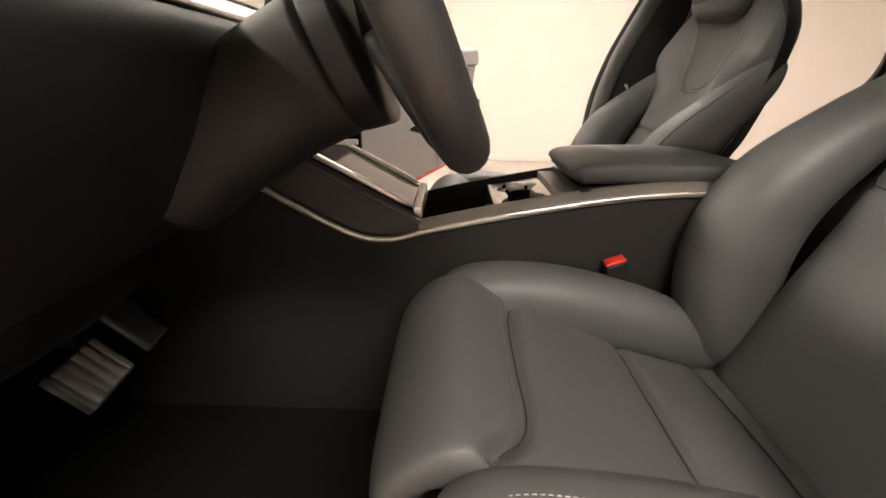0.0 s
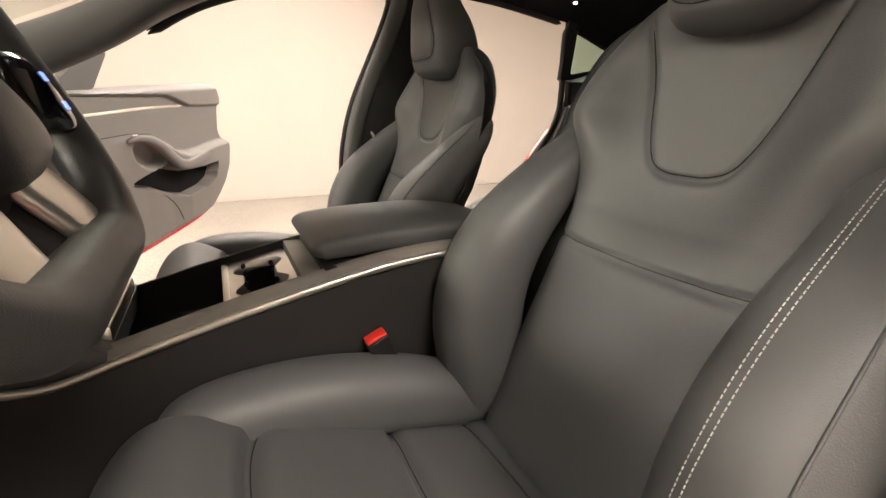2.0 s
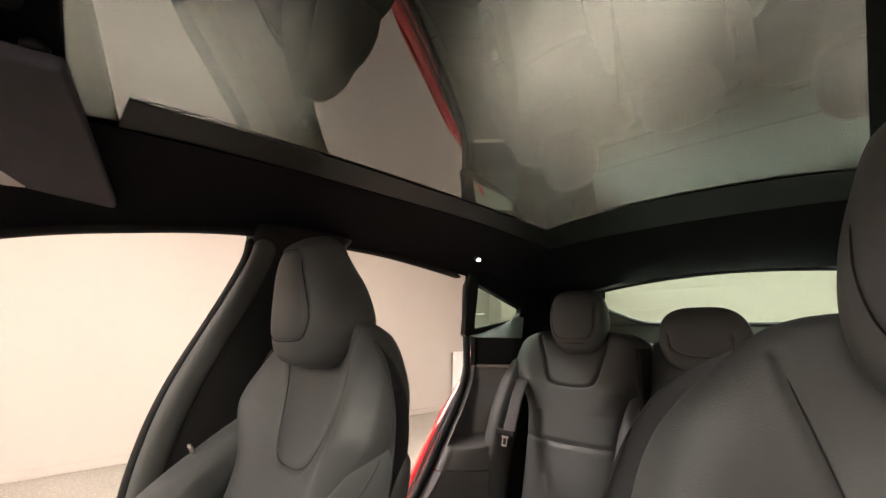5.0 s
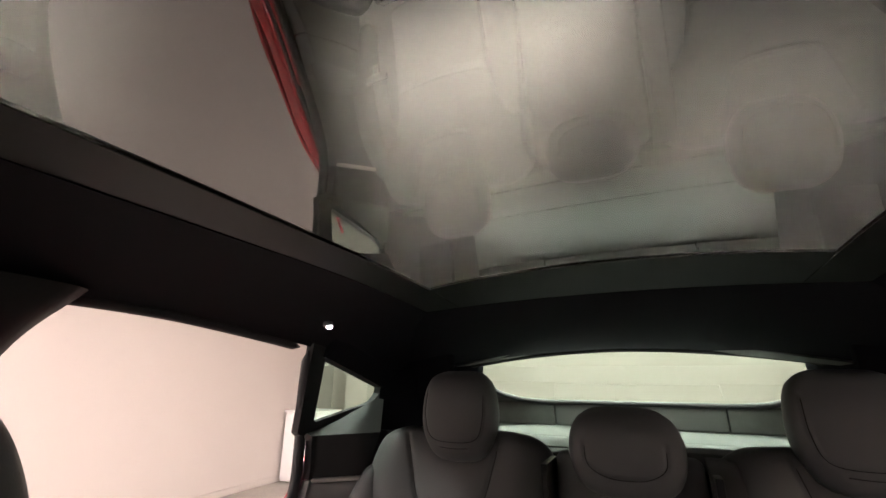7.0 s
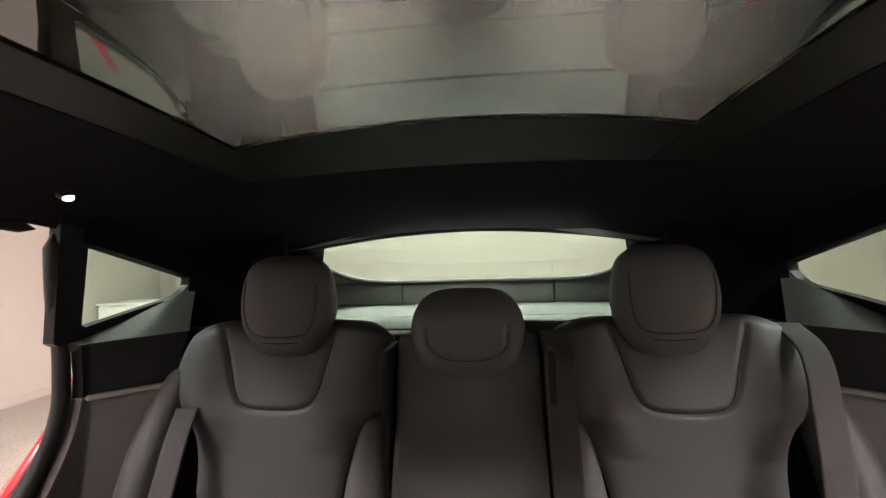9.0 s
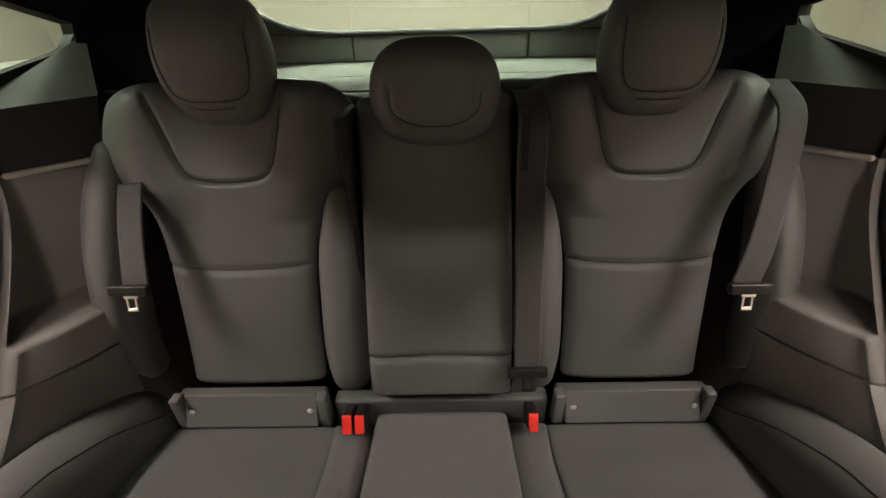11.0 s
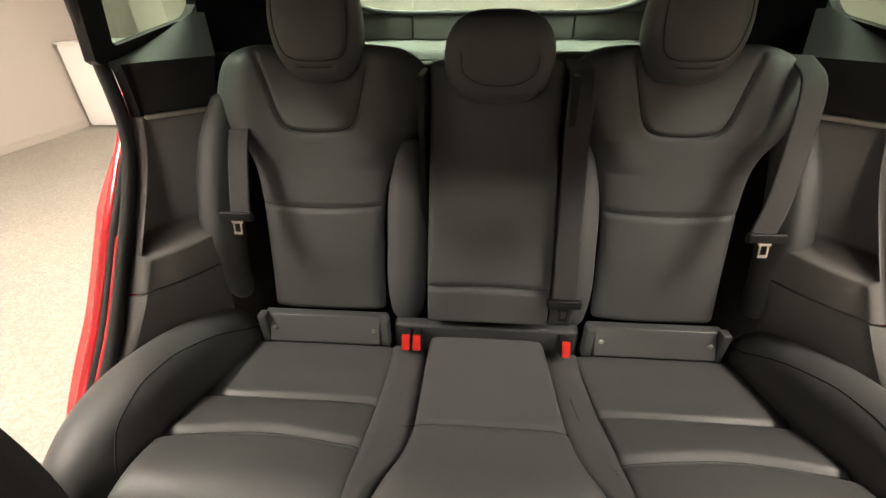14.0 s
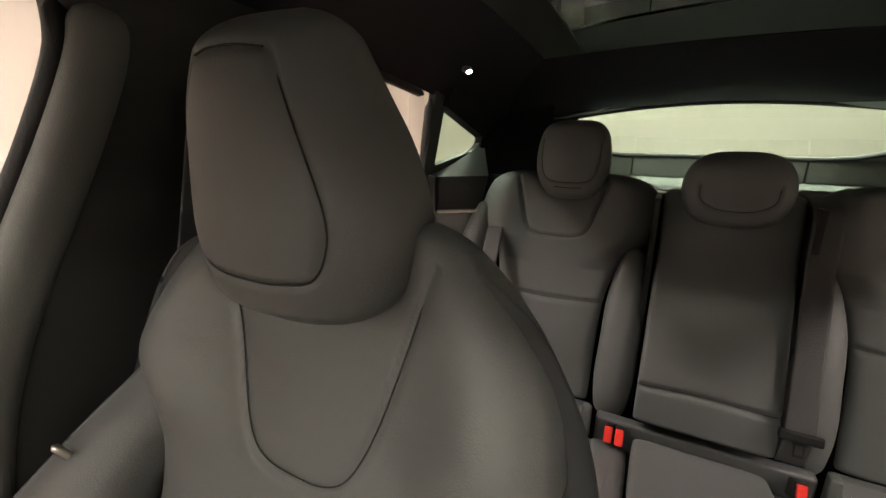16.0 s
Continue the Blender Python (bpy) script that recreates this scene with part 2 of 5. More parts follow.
def loft(name, rows, material, parent, label="", seams=(), plane="xz", nu=60, nv=70, cap=(0.03, 0.03), power=4.0, bulge=None, back=14, thread=True):
    """A padded body: rows (centre x, y, z, half-width left, half-width right, front depth, back depth) along a spine; the front faces forward or up."""
    r = curve(rows, nv)
    cx, y, z, al, ar, fd, bd = r.T
    ty, tz = np.gradient(y), np.gradient(z)
    ln = np.hypot(ty, tz)
    ny, nz = -tz / ln, ty / ln
    s = np.concatenate([[0], np.cumsum(np.hypot(np.diff(y), np.diff(z)))])
    k = np.ones(nv)
    for r0, d in ((cap[0], s), (cap[1], s[-1] - s)):
        if r0 > 0:
            k = np.minimum(k, np.sqrt(np.clip(1 - (np.clip(r0 - d, 0, r0) / r0) ** 2, 0.0004, 1)))
    w = np.linspace(-1, 1, nu)
    u = np.sign(w) * (1 - (1 - np.abs(w)) ** 1.5)
    f = (1 - np.abs(u) ** power) ** (1 / power)
    ub = np.linspace(1, -1, back + 2)[1:-1]
    fb = (1 - np.abs(ub) ** 3) ** (1 / 3)
    inset = (1 - k) * 0.025
    V = []
    for i in range(nv):
        half = np.where(u < 0, al[i], ar[i]) - inset[i]
        halfb = np.where(ub < 0, al[i], ar[i]) - inset[i]
        xs = np.concatenate([cx[i] + u * half, cx[i] + ub * halfb])
        d = np.concatenate([f * fd[i] * k[i], -fb * bd[i] * k[i]])
        V.append(np.stack([xs, y[i] + d * ny[i], z[i] + d * nz[i]], 1))
    V = np.array(V)
    n = nu + back
    front = np.concatenate([np.clip(f * 1.5, 0, 1), np.zeros(back)])
    flat = V.reshape(-1, 3)
    ax = {"xz": (0, 2), "xy": (0, 1)}[plane]
    push = np.zeros(len(flat))
    if seams:
        push -= seam_depth(flat[:, ax], seams) * np.tile(front, nv)
    if bulge:
        push += bulge(flat, np.tile(np.concatenate([u, ub]), nv)) * np.tile(front, nv)
    nrm = np.repeat(np.stack([np.zeros(nv), ny, nz], 1), n, 0)
    flat = flat + push[:, None] * nrm
    faces = grid_faces(nv, n, True)
    faces.append(tuple(range(n - 1, -1, -1)))
    faces.append(tuple(range((nv - 1) * n, nv * n)))
    faces = [tuple(reversed(q)) for q in faces]
    ob = part(name, flat, faces, material, parent, label)
    idx = np.nonzero(np.tile(front, nv) > 0.6)[0]
    # Dark tube marks each sewn seam and paints in the shade of its crease.
    for line, depth, width in seams if thread else ():
        q = curve(line, 60)
        near = [idx[np.argmin(np.hypot(*(flat[idx][:, ax] - p).T))] for p in q]
        pts = [flat[k] + nrm[k] * 0.0014 for k in near]
        sm = [np.mean(pts[max(0, k - 2):k + 3], axis=0) for k in range(len(pts))]
        for k, p in enumerate(sm):
            p[list(ax)] = q[k]
        sweep("seam", [(*p, 0.0007, 0.0007) for p in sm[1:-1:2]], SEAM, ob, n=90, sides=6)
    return ob


def sweep(name, path, material, parent=None, label="", ref=(1, 0, 0), n=40, sides=16, power=2.0, closed=False, caps=True, smooth=True, round_ends=True):
    """A rod, pad or strip: path rows (x, y, z, radius along ref, radius across)."""
    if closed:
        path = list(path) + [path[0]]
    r = curve(path, n)
    if closed:
        r = r[:-1]
        n -= 1
    P = r[:, :3]
    T = np.roll(P, -1, 0) - np.roll(P, 1, 0)
    if not closed:
        T[0], T[-1] = P[1] - P[0], P[-1] - P[-2]
    T /= np.linalg.norm(T, axis=1)[:, None]
    R = np.array(ref, float) - (T @ np.array(ref, float))[:, None] * T
    R /= np.linalg.norm(R, axis=1)[:, None]
    S = np.cross(T, R)
    th = np.linspace(0, 2 * np.pi, sides, endpoint=False) + np.pi / sides
    c, sn = np.cos(th), np.sin(th)
    c, sn = np.sign(c) * np.abs(c) ** (2 / power), np.sign(sn) * np.abs(sn) ** (2 / power)
    k = np.ones(n)
    if round_ends and not closed:
        d = np.concatenate([[0], np.cumsum(np.linalg.norm(np.diff(P, axis=0), axis=1))])
        for dist, rr in ((d, r[0, 4]), (d[-1] - d, r[-1, 4])):
            k = np.minimum(k, np.sqrt(np.clip(1 - (np.clip(rr - dist, 0, rr) / max(rr, 1e-6)) ** 2, 0.02, 1)))
    V = P[:, None] + R[:, None] * (r[:, 3] * k)[:, None, None] * c[None, :, None] + S[:, None] * (r[:, 4] * k)[:, None, None] * sn[None, :, None]
    F = grid_faces(n, sides, True)
    if closed:
        F += [((n - 1) * sides + j, (n - 1) * sides + (j + 1) % sides, (j + 1) % sides, j) for j in range(sides)]
    elif caps:
        F += [tuple(range(sides - 1, -1, -1)), tuple(range((n - 1) * sides, n * sides))]
    return part(name, V.reshape(-1, 3), F, material, parent, label, smooth)


def tube(name, pts, radius, material, parent=None, label="", n=40, sides=10, ref=(1, 0, 0), closed=False):
    return sweep(name, [(*p, radius, radius) for p in pts], material, parent, label, ref, n, sides, closed=closed)


def two_faced(ob, count, outer):
    """Gives all faces past the first count, the far side and rim of a pane, the outer material."""
    if outer is not None:
        ob.data.materials.append(outer)
        for p in ob.data.polygons:
            p.material_index = int(p.index >= count)
    return ob


def sheet(name, fn, nu, nv, offset, material, parent=None, label="", smooth=True, outer=None):
    """A curved panel with thickness: fn(u, v) in 0..1 gives places; offset is added for the far side."""
    us, vs = np.linspace(0, 1, nu), np.linspace(0, 1, nv)
    A = np.array([[fn(u, v) for u in us] for v in vs]).reshape(-1, 3)
    B = A + np.array(offset)
    F = grid_faces(nv, nu)
    m = len(A)
    F += [tuple(reversed([i + m for i in q])) for q in F]
    rim = list(range(nu)) + [i * nu + nu - 1 for i in range(1, nv)] + [(nv - 1) * nu + j for j in range(nu - 2, -1, -1)] + [i * nu for i in range(nv - 2, 0, -1)]
    for a, b in zip(rim, rim[1:] + rim[:1]):
        F.append((b, a, a + m, b + m))
    bm = bmesh.new()
    vv = [bm.verts.new(p) for p in np.vstack([A, B])]
    for q in F:
        bm.faces.new([vv[i] for i in q])
    ob = bm_part(name, bm, material, parent, label, smooth, 50)
    return two_faced(ob, (nu - 1) * (nv - 1), outer)


def framed(name, outer, inner, to3, offset, material, parent=None, label=""):
    """A panel between two outlines of equal count, with thickness; to3 lifts 2D to the world."""
    n = len(outer)
    A = [to3(*p) for p in outer] + [to3(*p) for p in inner]
    B = [tuple(np.array(p) + offset) for p in A]
    F = []
    for i in range(n):
        j = (i + 1) % n
        F.append((i, j, n + j, n + i))
        F.append((2 * n + i, 3 * n + i, 3 * n + j, 2 * n + j))
        F.append((i, 2 * n + i, 2 * n + j, j))
        F.append((n + i, n + j, 3 * n + j, 3 * n + i))
    bm = bmesh.new()
    vv = [bm.verts.new(p) for p in A + B]
    for q in F:
        bm.faces.new([vv[i] for i in q])
    return bm_part(name, bm, material, parent, label, True, 40)


def filled(name, outline, to3, offset, material, parent=None, label="", outer=None):
    n = len(outline)
    A = [to3(*p) for p in outline]
    B = [tuple(np.array(p) + offset) for p in A]
    bm = bmesh.new()
    vv = [bm.verts.new(p) for p in A + B]
    bm.faces.new(vv[:n])
    bm.faces.new(vv[n:][::-1])
    for i in range(n):
        j = (i + 1) % n
        bm.faces.new((vv[i], vv[n + i], vv[n + j], vv[j]))
    return two_faced(bm_part(name, bm, material, parent, label, False), 1, outer)


def stitches(name, pts, normal, material, parent, pitch=0.006, length=0.0038, width=0.0011, lift=0.0008):
    """A row of short thread stitches along a line."""
    P = curve(pts, 400)
    d = np.concatenate([[0], np.cumsum(np.linalg.norm(np.diff(P, axis=0), axis=1))])
    N = np.array(normal, float)
    V, F = [], []
    for s0 in np.arange(0, d[-1] - length, pitch):
        a, b = (np.array([np.interp(q, d, P[:, i]) for i in range(3)]) for q in (s0, s0 + length))
        t = (b - a) / np.linalg.norm(b - a)
        w = np.cross(t, N)
        w = w / np.linalg.norm(w) * width / 2
        k = len(V)
        V += [a - w, b - w, b + w, a + w, (a + b) / 2 - w * 0.6 + N * lift, (a + b) / 2 + w * 0.6 + N * lift]
        F += [(k, k + 1, k + 4), (k + 1, k + 2, k + 5, k + 4), (k + 2, k + 3, k + 5), (k + 3, k, k + 4, k + 5)]
    return part(name, V, F, material, parent, smooth=False)


# ---- the garage ----
RX0, RX1, RY0, RY1, RH = -4.2, 4.4, -5.2, 5.45, 2.75
tagged(box("floor", RX0 - 0.2, RX1 + 0.2, RY0 - 0.2, RY1 + 0.2, -0.2, 0.0, FLOOR, bevel=0), "pale grey speckled resin garage floor", "floor", kind="structure")
tagged(box("wall_west", RX0 - 0.2, RX0, RY0, RY1, 0, RH, WALL, bevel=0), "bright warm white painted garage wall", "wall", kind="structure")
tagged(box("wall_east", RX1, RX1 + 0.2, RY0, RY1, 0, RH, WALL, bevel=0), "warm white painted garage wall", "wall", kind="structure")
tagged(box("wall_rear", RX0 - 0.2, RX1 + 0.2, RY1, RY1 + 0.2, 0, RH, WALL, bevel=0), "warm white painted wall behind the car", "wall", kind="structure")
tagged(box("wall_front", RX0 - 0.2, RX1 + 0.2, RY0 - 0.2, RY0, 0, RH, WALL, bevel=0), "warm white painted wall ahead of the car", "wall", kind="structure")
tagged(box("ceiling", RX0 - 0.2, RX1 + 0.2, RY0 - 0.2, RY1 + 0.2, RH, RH + 0.2, CEIL, bevel=0), "plain off-white garage ceiling", "ceiling", kind="structure")
tagged(box("baseboard", RX0 + 0.001, RX0 + 0.012, RY0 + 0.01, RY1 - 0.01, 0.002, 0.07, WALL, bevel=0.003), "low white skirting board along the wall", "baseboard", kind="structure")
tagged(box("wall_pier", RX0 + 0.56, RX0 + 0.92, RY1 - 0.42, RY1 - 0.004, 0.002, RH - 0.004, WALL, bevel=0.01), "white plastered pier in the garage corner", "pier", kind="structure")


def ceiling_light(x, y):
    t = thing("ceiling_light", (x, y, RH), "long white ceiling lamp with a glowing diffuser, in a set with added unseen lamps", "ceiling lamp", "garage ceiling lamps")
    box("frame", x - 0.19, x + 0.19, y - 0.64, y + 0.64, RH - 0.06, RH - 0.002, WHITE_BOARD, t, bevel=0.006)
    box("diffuser", x - 0.165, x + 0.165, y - 0.61, y + 0.61, RH - 0.075, RH - 0.058, DIFFUSER, t, "glowing warm white diffuser", bevel=0.004)
    return t


# Added out of view, to light the cabin through the door openings.
first_lamp = ceiling_light(-2.25, 0.35)
# First five entries are unseen added fill; the last three glow through the roof.
for lx, ly, turn in ((2.25, 0.35, 0), (-1.4, -4.3, 90), (1.4, -4.3, 90), (-1.4, -3.0, 90), (1.8, -2.9, 90), (-0.95, 2.85, 90), (0.85, 2.85, 90), (-0.5, 1.8, 90)):
    copy_thing(first_lamp, pose(lx, ly, RH, 0, 0, turn))

cab = thing("low_cabinet", (-3.9, 4.75, 0), "low white laminate cabinet standing by the wall", "cabinet")
box("carcass", -4.14, -3.66, 4.52, 5.0, 0.02, 0.80, WHITE_BOARD, cab, bevel=0.006)
box("door", -4.13, -3.67, 4.502, 4.518, 0.05, 0.78, WHITE_BOARD, cab, bevel=0.003)
box("worktop", -4.15, -3.65, 4.495, 5.0, 0.802, 0.82, WHITE_BOARD, cab, bevel=0.004)
ws = thing("wall_bracket", (-4.0, 5.3, 1.4), "small pale wall bracket above the cabinet", "bracket")
box("arm", -4.19, -3.95, 5.0, 5.03, 1.38, 1.40, LABEL, ws, bevel=0.003)
box("plate", -4.196, -4.17, 4.96, 5.07, 1.30, 1.44, LABEL, ws, bevel=0.003)

# ---- car body, seen from inside ----
GZ = [(-0.30, 1.345), (0.0, 1.384), (0.30, 1.398), (0.72, 1.3985), (0.85, 1.397), (0.97, 1.392), (1.10, 1.384), (1.3, 1.368)]


def roof_z(y):
    return float(np.interp(y, [a for a, _ in GZ], [b for _, b in GZ]))


GYS = curve(GZ, 60)


def glass_z(x, y):
    return float(np.interp(y, GYS[:, 0], GYS[:, 1])) + 0.006 * (1 - (x / 0.43) ** 2)


roof = thing("glass_roof", (0, 0.5, 1.38), "dark tinted glass roof panel reflecting the cabin", "glass roof", kind="structure")
sheet("pane", lambda u, v: (-0.455 + 0.91 * u, -0.08 + 1.36 * v, glass_z(-0.455 + 0.91 * u, -0.08 + 1.36 * v)), 25, 45, (0, 0, 0.006), ROOF_GLASS, roof, outer=ROOF_OUTER)

# Strips under the pane imitate the dark headliner reflections along its edges.
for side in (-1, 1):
    sheet("border", lambda u, v: (side * (0.335 + 0.11 * u), 0.02 + 1.24 * v, glass_z(0.335 + 0.11 * u, 0.02 + 1.24 * v) - 0.003), 8, 40, (0, 0, 0.0012), REFLECTION_BAND, roof, "dark matte strip imitating the headliner reflection")
sheet("border", lambda u, v: (-0.333 + 0.666 * u, 1.005 + 0.22 * v - 0.055 * (1 - (2 * u - 1) ** 2) * (1 - v), glass_z(-0.333 + 0.666 * u, 1.005 + 0.22 * v - 0.055 * (1 - (2 * u - 1) ** 2) * (1 - v)) - 0.003), 20, 6, (0, 0, 0.0012), REFLECTION_BAND, roof, "dark matte strip imitating the headliner reflection")

OPEN_TOP = [(-0.42, 1.07), (-0.26, 1.175), (-0.18, 1.215), (-0.04, 1.262), (0.16, 1.302), (0.29, 1.318), (0.51, 1.323), (0.7, 1.318), (0.98, 1.288), (1.07, 1.270), (1.35, 1.19)]
OT = curve(OPEN_TOP, 90)


def open_z(y):
    return float(np.interp(y, OT[:, 0], OT[:, 1]))


def rail_point(side):
    def fn(u, v):
        y = -0.34 + v * 1.72
        z0, z1 = open_z(y), min(roof_z(y), 1.40) - 0.004
        x0, x1 = 0.655, 0.43
        arch = math.sin(math.pi * u) * 0.022
        z = z0 + (z1 - z0) * (u**0.8) + arch * 0.3
        return (side * (x0 + (x1 - x0) * u), y, z)
    return fn


for side in (-1, 1):
    t = thing("roof_rail", (side * 0.55, 0.5, 1.33), "black fabric headliner rail above the door openings", "roof rail", "roof rails", "structure")
    sheet("headliner", rail_point(side), 14, 60, (side * 0.02, 0, 0.035), FABRIC, t)
    tube("door_seal", [(side * 0.668, y, open_z(y) - 0.004) for y in np.linspace(-0.34, 1.0, 14)], 0.010, RUBBER, t, n=60)

hdr = thing("rear_header", (0, 1.25, 1.33), "black fabric headliner between glass roof and rear window", "headliner", kind="structure")
def header_fn(u, v):
    x = -0.62 + 1.24 * u
    e = min(1.0, abs(x) / 0.43)
    a = np.array((x, 1.185 - 0.035 * (1 - e * e), glass_z(min(0.43, abs(x)), 1.185 - 0.035 * (1 - e * e)) - 0.004 - 0.10 * max(0, abs(x) - 0.43)))
    b = np.array((x, 1.50, 1.287 - 0.035 * (x / 0.43) ** 2))
    p = a + (b - a) * v
    return (p[0], p[1], p[2] - 0.012 * math.sin(math.pi * v))


sheet("headliner", header_fn, 41, 16, (0, 0.004, 0.03), FABRIC, hdr)
# Unseen boxes added to stop light leaking in beside the header.
for side in (-1, 1):
    a, b = sorted((side * 0.45, side * 0.70))
    box("corner_lining", a, b, 1.385, 1.41, 1.16, 1.40, FABRIC, hdr, bevel=0.006)
    a, b = sorted((side * 0.52, side * 0.70))
    box("shoulder_lining", a, b, 1.257, 1.268, 0.98, 1.082, FABRIC, hdr, bevel=0.003)
fh = thing("front_header", (0, -0.1, 1.34), "black fabric headliner above the windscreen", "headliner", kind="structure")
sheet("headliner", lambda u, v: (-0.6 + 1.2 * u, -0.22 + (0.165 + 0.05 * (2 * u - 1) ** 2) * v, 1.335 - 0.03 * (2 * u - 1) ** 2 * (1 - 0.7 * v) + 0.037 * v), 25, 8, (0, 0, 0.03), FABRIC, fh)

# windscreen and front pillars
wsn = thing("windscreen", (0, -0.7, 1.15), "large faintly tinted windscreen glass", "windscreen", kind="structure")
sheet("pane", lambda u, v: ((-1 + 2 * u) * (0.60 + 0.10 * v), -0.22 - 0.95 * v + 0.10 * (2 * u - 1) ** 2 * 0.6, 1.335 - 0.03 * (2 * u - 1) ** 2 - 0.40 * v - 0.03 * v * v), 15, 15, (0, 0, 0.005), SCREEN_GLASS, wsn, outer=CLEAR)
for side in (-1, 1):
    t = thing("front_pillar", (side * 0.65, -0.6, 1.1), "dark trimmed front roof pillar with a round speaker grille", "pillar", "front pillars", "structure")
    sweep("trim", [(side * 0.60, -0.16, 1.265, 0.05, 0.04), (side * 0.615, -0.30, 1.20, 0.045, 0.045), (side * 0.64, -0.48, 1.10, 0.04, 0.05), (side * 0.70, -0.85, 0.94, 0.04, 0.06)], SOFT, t, power=2.6)
    bm = bmesh.new()
    bmesh.ops.create_cone(bm, cap_ends=True, segments=28, radius1=0.022, radius2=0.020, depth=0.008, matrix=Matrix.Translation((side * 0.572, -0.285, 1.213)) @ Matrix.Rotation(radians(-90 * side), 4, "Y") @ Matrix.Rotation(radians(-20), 4, "X"))
    bm_part("speaker_grille", bm, LAMP_GREY, t, "round dark speaker grille", True, 40)

# middle pillars
for side in (-1, 1):
    t = thing("middle_pillar", (side * 0.66, 0.35, 0.9), "dark padded middle pillar carrying the seat belt", "pillar", "middle pillars", "structure")
    prof = curve([(0.14, 0.425, 0.42), (0.145, 0.430, 0.77), (0.185, 0.440, 0.96), (0.235, 0.445, 1.08), (0.30, 0.485, 1.24), (0.305, 0.55, 1.33)], 40)
    def pil(u, v, side=side, prof=prof):
        y0, y1, z = prof[int(round(v * 39))]
        y = y0 + (y1 - y0) * u
        lean = 0.70 - 0.06 * np.clip((z - 0.85) / 0.45, 0, 1) ** 1.5
        return (side * (lean - 0.035 * math.sin(math.pi * u) ** 0.5), y, z)
    sheet("trim", pil, 14, 40, (side * 0.07, 0, 0), SHROUD, t)
    # Lighter grey strip paints in the light on the pillar's front edge.
    sweep("edge_trim", [(side * (0.688 - 0.055 * np.clip((z - 0.85) / 0.45, 0, 1) ** 1.5), y0 + 0.018, z, 0.022, 0.026) for y0, _, z in prof[::4]], HATCH, t, "padded pillar edge, lighter grey to imitate light on it", n=50, power=2.4)
    tube("door_seal", [(side * (0.705 - 0.05 * np.clip((z - 0.85) / 0.45, 0, 1) ** 1.5), y0 - 0.008, z) for y0, _, z in prof[::4]], 0.011, RUBBER, t)
    sweep("belt", [(side * 0.60, 0.40, 1.20, 0.002, 0.023), (side * 0.625, 0.37, 1.0, 0.002, 0.023), (side * 0.635, 0.31, 0.8, 0.002, 0.023), (side * 0.63, 0.26, 0.55, 0.002, 0.023)], BELT, t, "dark grey seat belt webbing", power=6)
    sweep("belt_guide", [(side * 0.595, 0.375, 1.205, 0.012, 0.02), (side * 0.595, 0.425, 1.205, 0.012, 0.02)], HARD, t, n=8)
    tube("hook", [(side * 0.615, 0.222, 0.865), (side * 0.607, 0.216, 0.878), (side * 0.612, 0.210, 0.888)], 0.004, CHROME, t, "small chrome belt hook", n=10, sides=8)

# rear side panels beside the bench, quarter windows, rear pillars
FRONT_EDGE = curve([(0.30, 0.62), (0.45, 0.715), (0.557, 0.802), (0.607, 0.851), (0.734, 0.948), (0.891, 1.055), (0.98, 1.088), (1.06, 1.088), (1.11, 1.088)], 60)
REAR_EDGE = curve([(0.30, 1.02), (0.60, 1.04), (0.75, 1.09), (0.98, 1.18), (1.06, 1.22), (1.11, 1.25)], 60)


def panel_xyz(side, u, z):
    yf = float(np.interp(z, FRONT_EDGE[:, 0], FRONT_EDGE[:, 1]))
    yr = float(np.interp(z, REAR_EDGE[:, 0], REAR_EDGE[:, 1]))
    x = 0.700 - 0.115 * u**0.9
    roll = 0.016 * math.exp(-((u / 0.07) ** 2))
    across = math.sin(math.pi * min(1.0, max(0.0, u))) ** 0.32
    ledge = min(1.0, max(0.0, (z - 0.735 - 0.016 * u) / 0.028))
    ledge = ledge * ledge * (3 - 2 * ledge)
    rim = min(1.0, max(0.0, (z - 0.56) / 0.14))
    deep = 0.060 * (1 - min(1.0, max(0.0, (z - 0.768) / 0.215))) ** 0.8
    bowl = across * (-0.030 * rim * rim * (3 - 2 * rim) * (1 - ledge) + deep * ledge)
    return (side * (x + bowl - roll), yf + (yr - yf) * u, z)


